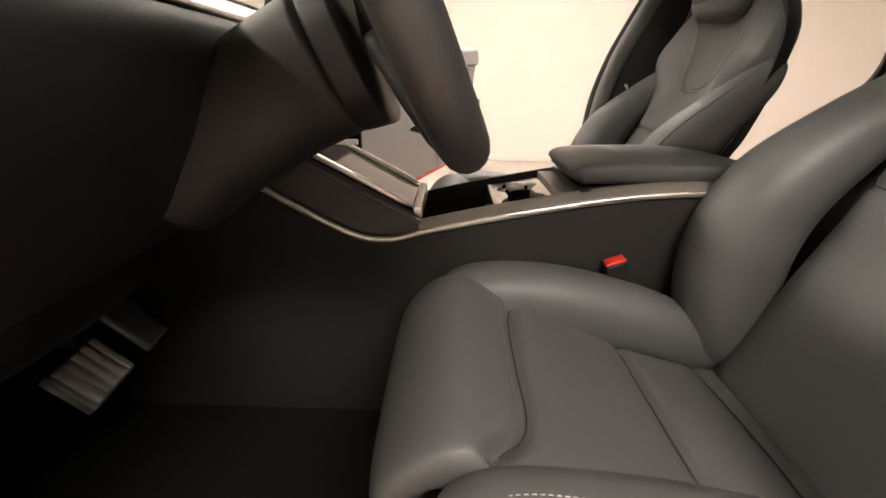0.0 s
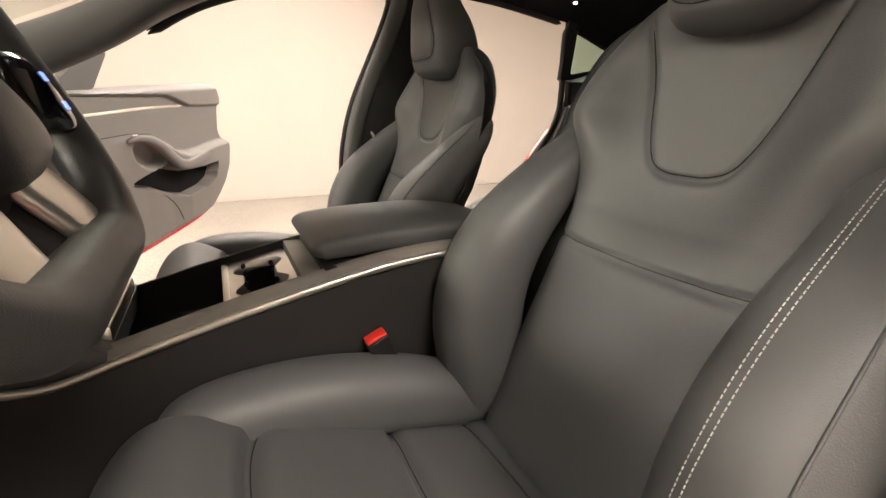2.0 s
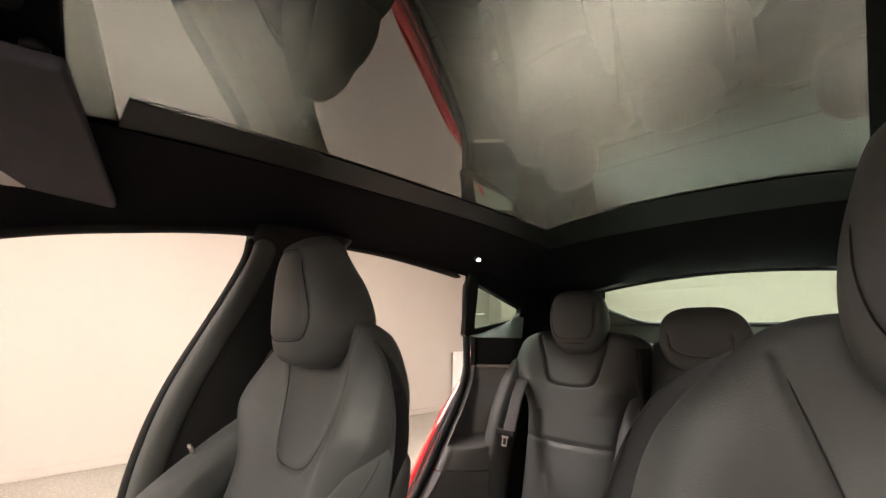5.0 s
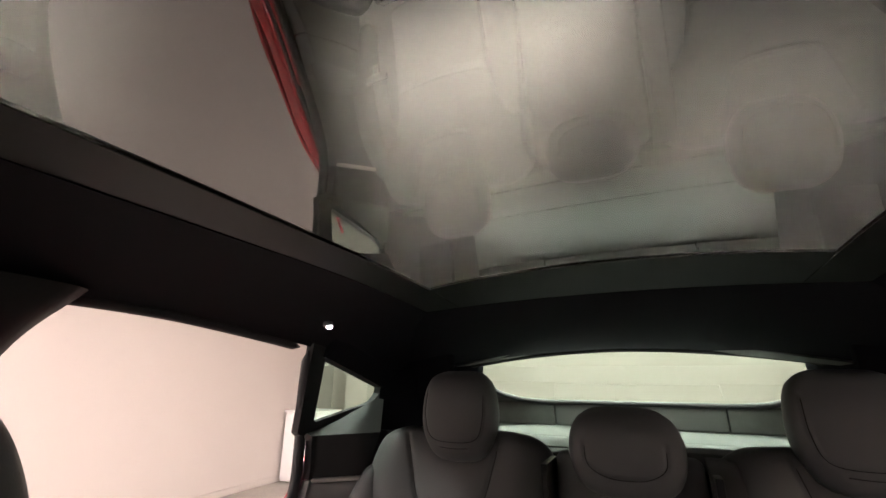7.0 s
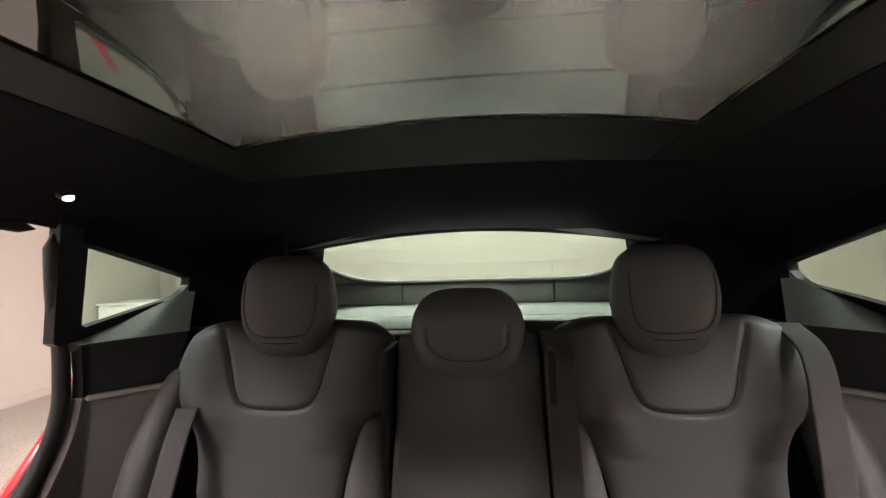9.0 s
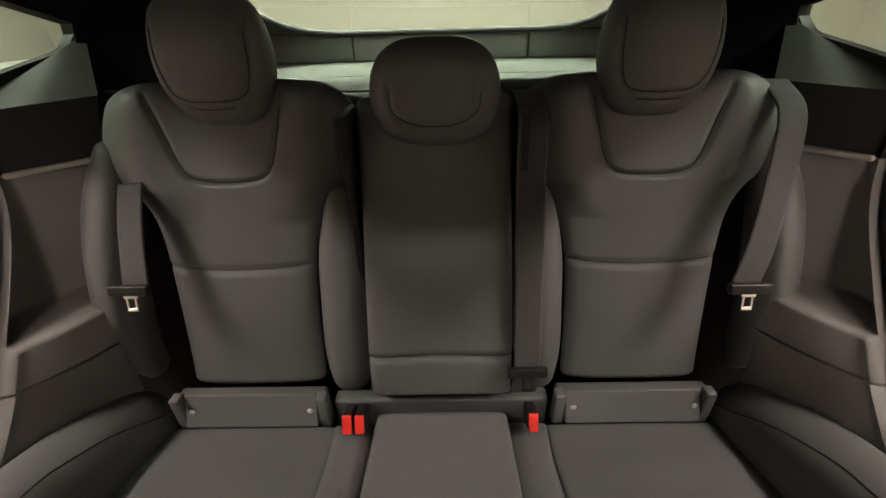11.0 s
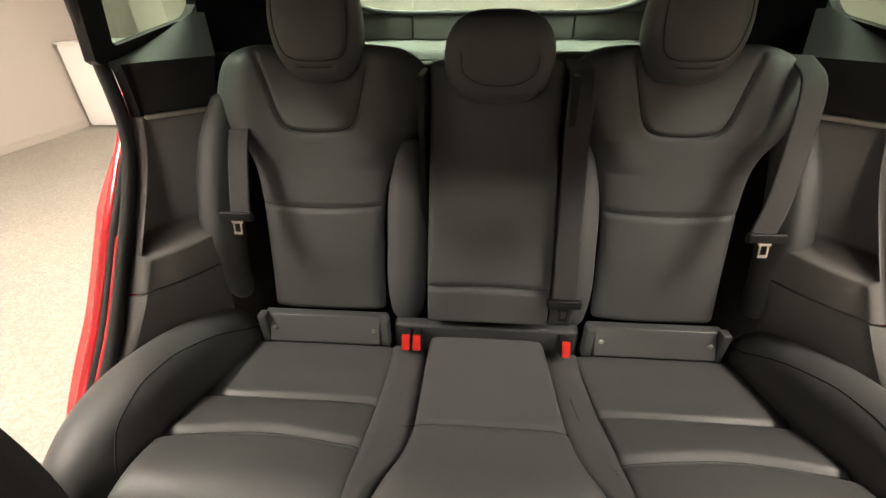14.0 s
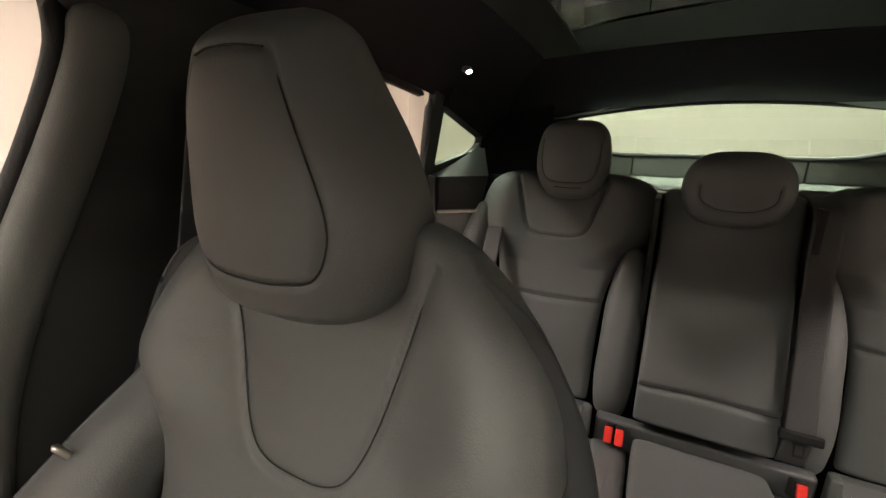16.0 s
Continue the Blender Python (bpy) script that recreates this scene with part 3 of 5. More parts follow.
for side in (-1, 1):
    t = thing("rear_side_panel", (side * 0.65, 1.05, 0.75), "dark moulded side panel with armrest bowl beside the rear bench", "side panel", "rear side panels", "structure")
    sheet("lower_panel", lambda u, v: panel_xyz(side, u, 0.30 + 0.383 * v), 24, 24, (side * 0.02, 0, 0), PANEL, t)
    def bowl_fn(u, v):
        z = 0.687 + 0.296 * v
        p = panel_xyz(side, u, z)
        return (p[0], p[1], z)
    sheet("armrest_bowl", bowl_fn, 40, 110, (side * 0.02, 0, 0), PANEL, t, "dark padded armrest bowl")
    sheet("upper_panel", lambda u, v: panel_xyz(side, u, 0.985 + 0.094 * v), 20, 8, (side * 0.02, 0, 0), HARD, t, "smooth black upper panel")
    a, b = np.array(panel_xyz(side, 0.0, 0.984)), np.array(panel_xyz(side, 1.0, 0.984))
    sweep("chrome_strip", [(*(a + (b - a) * w + np.array([-side * 0.006, 0, 0.0])), 0.005, 0.005) for w in (0.0, 0.3, 0.7, 1.0)], CHROME, t, "bright satin chrome strip", ref=(0, 0, 1), power=3)
    # seal and painted edge of the door opening
    edge = [(side * 0.712, float(np.interp(z, FRONT_EDGE[:, 0], FRONT_EDGE[:, 1])) - 0.012, z) for z in np.linspace(0.32, 1.09, 14)]
    edge.append((side * 0.690, 1.048, 1.17))
    edge.append((side * 0.660, 1.020, 1.275))
    tube("door_seal", edge, 0.013, RUBBER, t, "black rubber door seal", n=70)
    red = curve([(z, float(np.interp(z, FRONT_EDGE[:, 0], FRONT_EDGE[:, 1]))) for z in np.linspace(0.30, 1.085, 13)], 40)
    def sweep_back(z):
        return 0.10 * min(1.5, max(0.0, (z - 0.80) / 0.19)) ** 1.4
    def jamb(u, v, side=side, red=red):
        z, y = red[int(round(v * 39))]
        return (side * (0.717 + 0.105 * u), y + 0.004 + 0.02 * u + 0.02 * u * u + sweep_back(z) * (0.25 + 0.75 * u), z)
    sheet("painted_jamb", jamb, 8, 40, (0, 0.02, 0), RED_PAINT, t, "glossy red painted door jamb")
    for dx, dy, top in ((0.729, 0.006, 0.86), (0.764, 0.010, 1.2)):
        sweep("painted_flange", [(side * dx, y + dy + sweep_back(z) * (dx - 0.682) / 0.14, z, 0.013, 0.012) for z, y in red[::4] if z < top], RED_PAINT, t, "red painted flange beside the seal", n=60, power=3)
    tube("outer_seal", [(side * 0.747, y + 0.003 + 0.46 * sweep_back(z), z) for z, y in red[::4]], 0.0085, RUBBER, t)

QO = [(1.018, 1.292), (1.20, 1.258), (1.30, 1.232), (1.345, 1.195), (1.345, 1.165), (1.31, 1.135), (1.20, 1.105), (1.055, 1.080)]
QI = [(1.068, 1.274), (1.19, 1.248), (1.275, 1.226), (1.315, 1.205), (1.322, 1.168), (1.30, 1.146), (1.21, 1.130), (1.095, 1.108)]


def rounded(outline, n=48):
    p = np.array(list(outline) + [outline[0]])
    d = np.concatenate([[0], np.cumsum(np.hypot(*np.diff(p, axis=0).T))])
    return [(float(np.interp(w, d, p[:, 0])), float(np.interp(w, d, p[:, 1]))) for w in np.linspace(0, d[-1], n, endpoint=False)]


def quarter_x(y, z):
    return 0.695 - 0.05 * (z - 1.1) / 0.17 - 0.02 * (y - 1.07) / 0.25


for side in (-1, 1):
    t = thing("quarter_window", (side * 0.67, 1.2, 1.18), "small green-tinted rear quarter window in a black frame", "quarter window", "quarter windows", "structure")
    lift = lambda y, z, side=side: (side * quarter_x(y, z), y, z)
    framed("frame", rounded(QO), rounded(QI), lift, (side * 0.02, 0, 0), HARD, t)
    filled("pane", rounded(QI), lambda y, z, side=side: (side * (quarter_x(y, z) + 0.010), y, z), (side * 0.004, 0, 0), WINDOW, t, outer=CLEAR)
    p = thing("rear_pillar", (side * 0.62, 1.4, 1.2), "black fabric-covered rear roof pillar", "pillar", "rear pillars", "structure")
    sheet("trim", lambda u, v: (side * (0.66 - 0.24 * u - 0.02 * v), 1.30 + 0.20 * u + 0.02 * v, 1.05 + (open_z(1.3) + 0.03 - 1.05 + 0.02 * u) * v), 12, 12, (side * 0.03, 0.03, 0), FABRIC, p)
    def sill_fn(u, v, side=side):
        a = np.array(panel_xyz(side, u, 1.079))
        y = 1.078 + 0.262 * u
        z = 1.086 + 0.085 * u**1.3
        b = np.array((side * (quarter_x(y, z) - 0.004), y, z))
        return tuple(a + (b - a) * v)
    sheet("sill", sill_fn, 16, 6, (side * 0.012, 0, -0.012), SILL_TRIM, p)
    sheet("upper_trim", lambda u, v: (side * (0.64 - 0.03 * v), 1.06 + 0.36 * u, open_z(1.06 + 0.36 * u) - 0.012 + 0.05 * v), 12, 5, (side * 0.03, 0, 0), FABRIC, p)

# rear window and shelf
WT, WB = (1.50, 1.285), (1.80, 1.135)


def rear_plane(x, s):
    return (x, WB[0] + (WT[0] - WB[0]) * s, WB[1] + (WT[1] - WB[1]) * s - 0.035 * s * (x / 0.43) ** 2 * 1.0)


RI = [(-0.28, 0.0), (0.30, 0.0), (0.37, 0.05), (0.42, 0.2), (0.455, 0.5), (0.47, 1.0), (0.2, 1.02), (0.0, 1.03), (-0.2, 1.02), (-0.47, 1.0), (-0.455, 0.5), (-0.41, 0.2), (-0.36, 0.05)]
RO = [(-0.5, -0.5), (0.5, -0.5), (0.62, -0.3), (0.66, 0.2), (0.68, 0.5), (0.66, 1.12), (0.2, 1.14), (0.0, 1.15), (-0.2, 1.14), (-0.66, 1.12), (-0.68, 0.5), (-0.66, 0.2), (-0.62, -0.3)]
t = thing("rear_window", (0, 1.7, 1.2), "wide green-tinted rear window framed by dark hatch trim", "rear window", kind="structure")
framed("hatch_trim", RO, RI, rear_plane, (0, 0.012, 0.008), HATCH, t)
filled("pane", RI, lambda x, s: tuple(np.array(rear_plane(x, s)) + (0, 0.005, 0.003)), (0, 0.004, 0.003), WINDOW, t, outer=CLEAR)
tube("gasket", [rear_plane(x, q) for x, q in rounded(RI, 60)], 0.007, RUBBER, t, "black rubber window gasket", n=160, sides=8, ref=(0, 0.447, 0.894), closed=True)
box("trim_band", -0.243, 0.263, 1.806, 1.83, 1.062, 1.130, HATCH, t, "dark grey middle trim band", bevel=0.004)
box("trim_block", -0.62, -0.245, 1.80, 1.83, 1.062, 1.134, SHELF_CLOTH, t, "lighter grey trim block", bevel=0.004)
box("trim_block", 0.265, 0.62, 1.80, 1.83, 1.062, 1.134, SHELF_CLOTH, t, "lighter grey trim block", bevel=0.004)
tagged(box("hatch_lining", -0.66, 0.66, 1.965, 1.985, 0.45, 1.09, CARPET, bevel=0), "black carpeted hatch lining", "lining", kind="structure")
shelf = thing("parcel_shelf", (0, 1.6, 1.04), "pale grey cloth parcel shelf behind the rear bench", "parcel shelf")
box("front_flap", -0.60, 0.60, 1.34, 1.526, 1.035, 1.06, SHELF_CLOTH, shelf, bevel=0.006)
box("panel", -0.60, 0.60, 1.534, 1.96, 1.035, 1.06, SHELF_CLOTH, shelf, bevel=0.006)
box("front_edge", -0.60, 0.60, 1.27, 1.337, 1.03, 1.057, SHELF_CLOTH, shelf, bevel=0.010, seg=3)

# car floor, sills, bulkhead, outer shell
tagged(box("cabin_floor", -0.66, 0.66, -1.15, 1.0, 0.20, 0.24, CARPET, bevel=0), "black carpeted cabin floor", "floor", kind="structure")
tagged(sheet("tunnel_wall", lambda u, v: (-0.70 + 1.40 * u, 1.085 + 0.17 * v, 0.24 + 0.80 * v), 4, 4, (0, 0.02, 0), CARPET), "black carpeted wall behind the rear bench", "bulkhead", kind="structure")
tagged(box("boot_floor", -0.70, 0.70, 1.27, 2.3, 0.42, 0.45, CARPET, bevel=0), "black carpeted boot floor", "floor", kind="structure")
tagged(box("bulkhead", -0.70, 0.70, -1.20, -1.15, 0.20, 0.95, CARPET, bevel=0), "dark carpeted footwell bulkhead", "bulkhead", kind="structure")
for side in (-1, 1):
    # Out of view; added to keep outside light off the footwell.
    a, b = sorted((side * 0.69, side * 0.72))
    tagged(box("kick_panel", a, b, -1.15, -0.64, 0.24, 0.98, CARPET, bevel=0.006), "unseen footwell side panel added to keep light out", "side panel", "kick panels", "structure")
    t = thing("door_sill", (side * 0.75, 0, 0.3), "dark sill with red painted rocker under the door openings", "sill", "door sills", "structure")
    a, b = sorted((side * 0.66, side * 0.80))
    box("tread", a, b, -1.0, 0.75, 0.22, 0.36, HARD, t, bevel=0.015, seg=3)
    a, b = sorted((side * 0.803, side * 0.90))
    box("rocker", a, b, -1.0, 0.95, 0.20, 0.345, RED_PAINT, t, "glossy red painted rocker", bevel=0.02, seg=3)
    a, b = sorted((side * 0.80, side * 0.98))
    q = thing("rear_wing", (side * 0.9, 1.5, 0.7), "glossy red rear wing of the car", "car wing", "rear wings", "structure")
    sheet("skin", lambda u, v: (side * (0.90 + 0.05 * math.sin(math.pi * v) - 0.16 * max(0, v - 0.75)), float(np.interp(0.28 + 0.68 * v, FRONT_EDGE[:, 0], FRONT_EDGE[:, 1])) + 0.22 + u * 1.0, 0.28 + 0.68 * v), 12, 24, (-side * 0.01, 0, 0), RED_PAINT, q)

# ---- dashboard ----
dash = thing("dashboard", (0, -0.75, 0.9), "black padded dashboard with a thin metal strip", "dashboard")
DP = curve([(-1.12, 0.97), (-0.80, 0.985), (-0.59, 0.972), (-0.545, 0.945), (-0.535, 0.90), (-0.57, 0.82), (-0.64, 0.73), (-0.78, 0.66), (-1.12, 0.60)], 40)
sheet("upper_pad", lambda u, v: (-0.70 + 1.40 * u, *DP[int(round(v * 39))]), 29, 40, (0, -0.03, -0.012), HARD, dash)
sweep("metal_strip", [(x, -0.548, 0.948, 0.006, 0.010) for x in (-0.69, -0.3, 0.1, 0.4, 0.69)], CHROME, dash, "satin metal strip along the dashboard", ref=(0, 1, 0.6), power=4)
sweep("knee_panel", [(0.18, -0.80, 0.70, 0.03, 0.09), (0.42, -0.78, 0.70, 0.03, 0.09), (0.66, -0.80, 0.71, 0.03, 0.09)], HARD, dash, ref=(0, 1, 0.4), power=3)
scr = thing("centre_screen", (0, -0.66, 0.92), "large dark glass touch screen on the dashboard", "screen")
m = pose(0, -0.56, 0.95, -18)
bm_part("housing", box_bm(-0.2, 0.2, -0.012, 0.006, -0.125, 0.125, 0.006, 2, None, m), HARD, scr, "", True, 40)
bm_part("glass", box_bm(-0.193, 0.193, 0.0065, 0.009, -0.118, 0.118, 0.0, 1, None, m), SCREEN, scr, "dark glass display")

# steering column and wheel
WC = np.array((0.328, -0.395, 0.985))
TILT = radians(24)
WU = np.array((0, -math.sin(TILT), math.cos(TILT)))
WN = np.array((0, math.cos(TILT), math.sin(TILT)))


def wheel_at(a, b, d=0.0):
    return tuple(WC + np.array((a, 0, 0)) + WU * b + WN * d)


colm = thing("steering_column", (0.37, -0.52, 0.88), "dark grey steering column shroud", "steering column")
sweep("shroud", [(*wheel_at(0, -0.085, -0.30), 0.078, 0.066), (*wheel_at(0, -0.068, -0.22), 0.080, 0.066), (*wheel_at(0, -0.058, -0.14), 0.082, 0.066), (*wheel_at(0, -0.054, -0.076), 0.084, 0.068)], SHROUD, colm, power=2.7, n=30, sides=40, round_ends=False)
sweep("collar", [(*wheel_at(0, -0.052, -0.073), 0.086, 0.072), (*wheel_at(0, -0.052, -0.046), 0.088, 0.076)], HARD, colm, "black plastic collar", n=8, sides=40, power=2.6, round_ends=False)

whl = thing("steering_wheel", tuple(WC), "black leather flat-bottomed steering wheel with metal spoke trim", "steering wheel")
rim = []
for k in range(28):
    th = 2 * math.pi * k / 28
    c, s = math.cos(th), math.sin(th)
    a = 0.187 * math.copysign(abs(c) ** 0.78, c)
    b = 0.178 * math.copysign(abs(s) ** 0.78, s)
    b = max(b, -0.166)
    rim.append((*wheel_at(a, b, 0.012), 0.022, 0.024))
sweep("rim", rim, WHEEL_LEATHER, whl, "black leather rim", ref=tuple(WN), n=120, sides=16, closed=True)
sweep("hub_back", [(*wheel_at(0, -0.052, -0.044), 0.086, 0.078), (*wheel_at(0, -0.052, -0.030), 0.092, 0.086), (*wheel_at(0, -0.050, -0.012), 0.094, 0.088), (*wheel_at(0, -0.046, 0.008), 0.090, 0.082)], SHROUD, whl, "dark hub housing", n=20, sides=40, power=2.6)
for sx in (-1, 1):
    sweep("spoke_back", [(*wheel_at(sx * 0.046, -0.060, -0.024), 0.048, 0.010), (*wheel_at(sx * 0.062, -0.115, -0.014), 0.046, 0.010), (*wheel_at(sx * 0.075, -0.166, -0.002), 0.042, 0.010)], SHROUD, whl, "dark plastic back of the lower spoke", ref=(1, 0, 0), n=20, power=4)
sweep("hub", [(*wheel_at(0, 0.022, -0.004), 0.046, 0.022), (*wheel_at(0, -0.015, 0.004), 0.066, 0.028), (*wheel_at(0, -0.065, 0.012), 0.064, 0.029), (*wheel_at(0, -0.102, 0.012), 0.042, 0.022)], WHEEL_LEATHER, whl, "dark padded wheel hub", power=3, n=30, sides=28)
for sx in (-1, 1):
    sweep("spoke", [(*wheel_at(sx * 0.05, 0.0, -0.012), 0.030, 0.014), (*wheel_at(sx * 0.12, -0.005, -0.002), 0.024, 0.012), (*wheel_at(sx * 0.182, -0.01, 0.008), 0.020, 0.012)], SOFT, whl, ref=tuple(WU), n=20, power=3)
    sweep("spoke_trim", [(*wheel_at(sx * 0.075, -0.03, 0.004), 0.006, 0.004), (*wheel_at(sx * 0.125, -0.034, 0.010), 0.006, 0.004), (*wheel_at(sx * 0.168, -0.034, 0.014), 0.006, 0.004)], CHROME, whl, "satin metal spoke trim", ref=tuple(WU), n=16, power=3)
    sweep("scroll_wheel", [(*wheel_at(sx * 0.105, 0.0, 0.008), 0.010, 0.005), (*wheel_at(sx * 0.112, 0.0, 0.010), 0.010, 0.005)], CHROME, whl, ref=tuple(WU), n=6, sides=14)
    sweep("switch_pad", [(*wheel_at(sx * 0.115, -0.035, 0.012), 0.034, 0.010), (*wheel_at(sx * 0.150, -0.040, 0.022), 0.036, 0.012), (*wheel_at(sx * 0.176, -0.042, 0.020), 0.030, 0.010)], GLOSS, whl, "glossy black switch pad", ref=tuple(WU), n=20, power=3)
    for b in (-0.028, -0.054):
        bm = box_bm(-0.004, 0.004, -0.004, 0.004, -0.0008, 0.0008, 0.0005)
        mm = Matrix(((1, 0, 0, 0), (0, WU[1], WN[1], 0), (0, WU[2], WN[2], 0), (0, 0, 0, 1)))
        bmesh.ops.transform(bm, matrix=Matrix.Translation(wheel_at(sx * 0.152, b, 0.0342)) @ mm, verts=bm.verts)
        bm_part("lit_icon", bm, ICON, whl, "small lit pale blue button icon")
    sweep("lower_spoke", [(*wheel_at(sx * 0.046, -0.050, -0.008), 0.040, 0.008), (*wheel_at(sx * 0.064, -0.11, 0.002), 0.038, 0.008), (*wheel_at(sx * 0.078, -0.168, 0.010), 0.034, 0.008)], CHROME, whl, "satin metal lower spoke", ref=(1, 0, 0), n=20, power=4)

# pedals
pm = pose(0.315, -0.83, 0.495, 40, 0, 8)
brake = thing("brake_pedal", (0.315, -0.83, 0.495), "wide ribbed metal brake pedal", "pedal")
bm_part("plate", box_bm(-0.05, 0.05, -0.006, 0.006, -0.038, 0.038, 0.008, 3, None, pm), STEEL, brake, "", True, 40)
for k in range(5):
    bm_part("rubber_rib", box_bm(-0.042 + k * 0.0178, -0.030 + k * 0.0178, 0.0055, 0.011, -0.034, 0.034, 0.003, 2, None, pm), RIB, brake, "", True, 40)
bm_part("metal_edge", box_bm(0.046, 0.053, -0.004, 0.009, -0.036, 0.036, 0.002, 2, None, pm), BRIGHT, brake, "bright metal edge", True, 40)
sweep("arm", [(0.30, -0.85, 0.52, 0.010, 0.008), (0.295, -0.93, 0.62, 0.010, 0.008), (0.295, -1.0, 0.75, 0.010, 0.008)], HARD, brake, n=14)
am = pose(0.205, -0.855, 0.515, 40, 0, 10)
accel = thing("accelerator_pedal", (0.195, -0.86, 0.49), "narrow metal-edged accelerator pedal", "pedal")
bm_part("plate", box_bm(-0.032, 0.032, -0.007, 0.007, -0.060, 0.060, 0.008, 3, None, am), STEEL, accel, "", True, 40)
bm_part("metal_edge", box_bm(0.026, 0.034, 0.0, 0.009, -0.055, 0.055, 0.002, 2, None, am), BRIGHT, accel, "bright metal edge", True, 40)
sweep("arm", [(0.20, -0.89, 0.55, 0.009, 0.008), (0.20, -0.98, 0.68, 0.009, 0.008)], HARD, accel, n=10)

# ---- centre console ----
con = thing("centre_console", (0, -0.1, 0.24), "dark centre console with satin trim and open cup tray", "console")
TRIM = curve([(-0.72, 0.76), (-0.64, 0.712), (-0.56, 0.667), (-0.50, 0.637), (-0.46, 0.627), (-0.42, 0.629), (-0.36, 0.645), (-0.22, 0.677), (-0.04, 0.710), (0.09, 0.722), (0.22, 0.724), (0.33, 0.71)], 70)


def trim_z(y):
    return float(np.interp(y, TRIM[:, 0], TRIM[:, 1]))


for sx in (-1, 1):
    sheet("side_panel", lambda u, v: (sx * (0.155 + 0.01 * math.sin(math.pi * v)), -1.10 + 1.43 * u, 0.24 + (trim_z(-1.10 + 1.43 * u) - 0.24) * v), 50, 12, (-sx * 0.015, 0, 0), SHROUD, con)
    sweep("metal_trim", [(sx * 0.158, y, z + 0.002, 0.006, 0.0055) for y, z in TRIM[::3]], CHROME, con, "satin metal trim line", n=80, power=3)
    sheet("shoulder", lambda u, v: (sx * (0.155 - 0.028 * v), -0.38 + 0.71 * u, trim_z(-0.38 + 0.71 * u) + 0.008 + 0.012 * math.sin(v * 1.5)), 30, 8, (0, 0, -0.015), SATIN, con)
box("tray_floor", -0.128, 0.128, -0.375, -0.135, 0.585, 0.60, HARD, con, bevel=0)
for sx in (-1, 1):
    a, b = sorted((sx * 0.121, sx * 0.130))
    sheet("tray_wall", lambda u, v: (sx * 0.125, -0.375 + 0.24 * u, 0.60 + (trim_z(-0.375 + 0.24 * u) + 0.018 - 0.60) * v), 8, 3, (sx * 0.006, 0, 0), HARD, con)
box("tray_back", -0.128, 0.128, -0.137, -0.098, 0.585, 0.711, SATIN, con, "satin bridge behind the cup wells", bevel=0.003)


def well_radius(th):
    """Outline of two round wells joined by a neck, as a distance from their middle."""
    c, s = abs(math.cos(th)), math.sin(th)
    r, off = 0.039, 0.055
    disc = r * r - (off * s) ** 2
    far = off * c + math.sqrt(disc) if disc > 0 and c > 0.2 else 0.0
    return max(far, 0.024 / max(abs(s), 0.02) if abs(s) > 0.35 else 0.0)


def cup_plate(rim, low):
    """Satin plate with a double well cut through it; low is the depth of the cut edge."""
    bm = bmesh.new()
    n, cy = 72, -0.188
    rings = []
    for k in range(n):
        th = 2 * math.pi * k / n
        c, s = math.cos(th), math.sin(th)
        m_ = max(abs(c) / 0.124, abs(s) / 0.050)
        r = well_radius(th)
        rings.append([(c / m_, s / m_, 0.004), (c * (r + 0.002), s * (r + 0.002), 0.004), (c * r, s * r, 0.0015), (c * (r - 0.001), s * (r - 0.001), -low)])
    vs = [[bm.verts.new((x, cy + y, trim_z(cy + y) * (z > -0.02) + trim_z(cy) * (z <= -0.02) + z)) for x, y, z in (row[:3] if rim else []) + row[3 if rim else 2:]] for row in rings]
    for k in range(n):
        a, b = vs[k], vs[(k + 1) % n]
        for q in range(len(a) - 1):
            bm.faces.new((a[q], b[q], b[q + 1], a[q + 1]))
    if not rim:
        bm.faces.new([row[-1] for row in vs])
    return bm


bm_part("cup_plate", cup_plate(True, 0.012), CHROME, con, "satin metal cup holder plate", True, 40)
bm_part("cup_well", cup_plate(False, 0.075), HARD, con, "dark double cup well", True, 40)
for cx_ in (-0.055, 0.055):
    for th in (0.7, 2.44, 3.84, 5.58):
        sweep("grip_tab", [(cx_ + 0.039 * math.cos(th), -0.188 + 0.039 * math.sin(th), 0.684, 0.007, 0.004), (cx_ + 0.032 * math.cos(th), -0.188 + 0.032 * math.sin(th), 0.680, 0.005, 0.003)], RUBBER, con, ref=(0, 0, 1), n=8)
box("tray_bar", -0.120, 0.120, -0.246, -0.236, 0.60, 0.680, CHROME, con, "upright metal divider", bevel=0.003)
# sloping charging pad
sheet("charge_pad", lambda u, v: (-0.105 + 0.21 * u, -0.70 + 0.315 * v, 0.835 - 0.165 * v), 8, 14, (0, 0, -0.02), SCREEN, con, "sloping dark charging pad")
sheet("pad_surround", lambda u, v: (-0.14 + 0.28 * u, -0.72 + 0.345 * v, 0.837 - 0.178 * v), 6, 14, (0, -0.01, -0.05), SOFT, con)
for sx in (-1, 1):
    sweep("pad_edge", [(sx * 0.112, -0.70, 0.838, 0.007, 0.005), (sx * 0.112, -0.55, 0.761, 0.007, 0.005), (sx * 0.112, -0.392, 0.679, 0.007, 0.005)], CHROME, con, "satin metal edge", n=16, power=4)
    sheet("pad_cheek", lambda u, v: (sx * 0.143, -0.72 + 0.345 * u, (0.830 - 0.178 * u) * v + trim_z(-0.72 + 0.345 * u) * (1 - v)), 14, 4, (-sx * 0.01, 0, 0), SOFT, con)
box("pad_lip", -0.118, 0.118, -0.392, -0.376, 0.655, 0.680, CHROME, con, "satin metal lip", bevel=0.004)
box("phone_stop", 0.02, 0.03, -0.60, -0.50, 0.775, 0.785, LABEL, con, "", bevel=0.002, m=None)
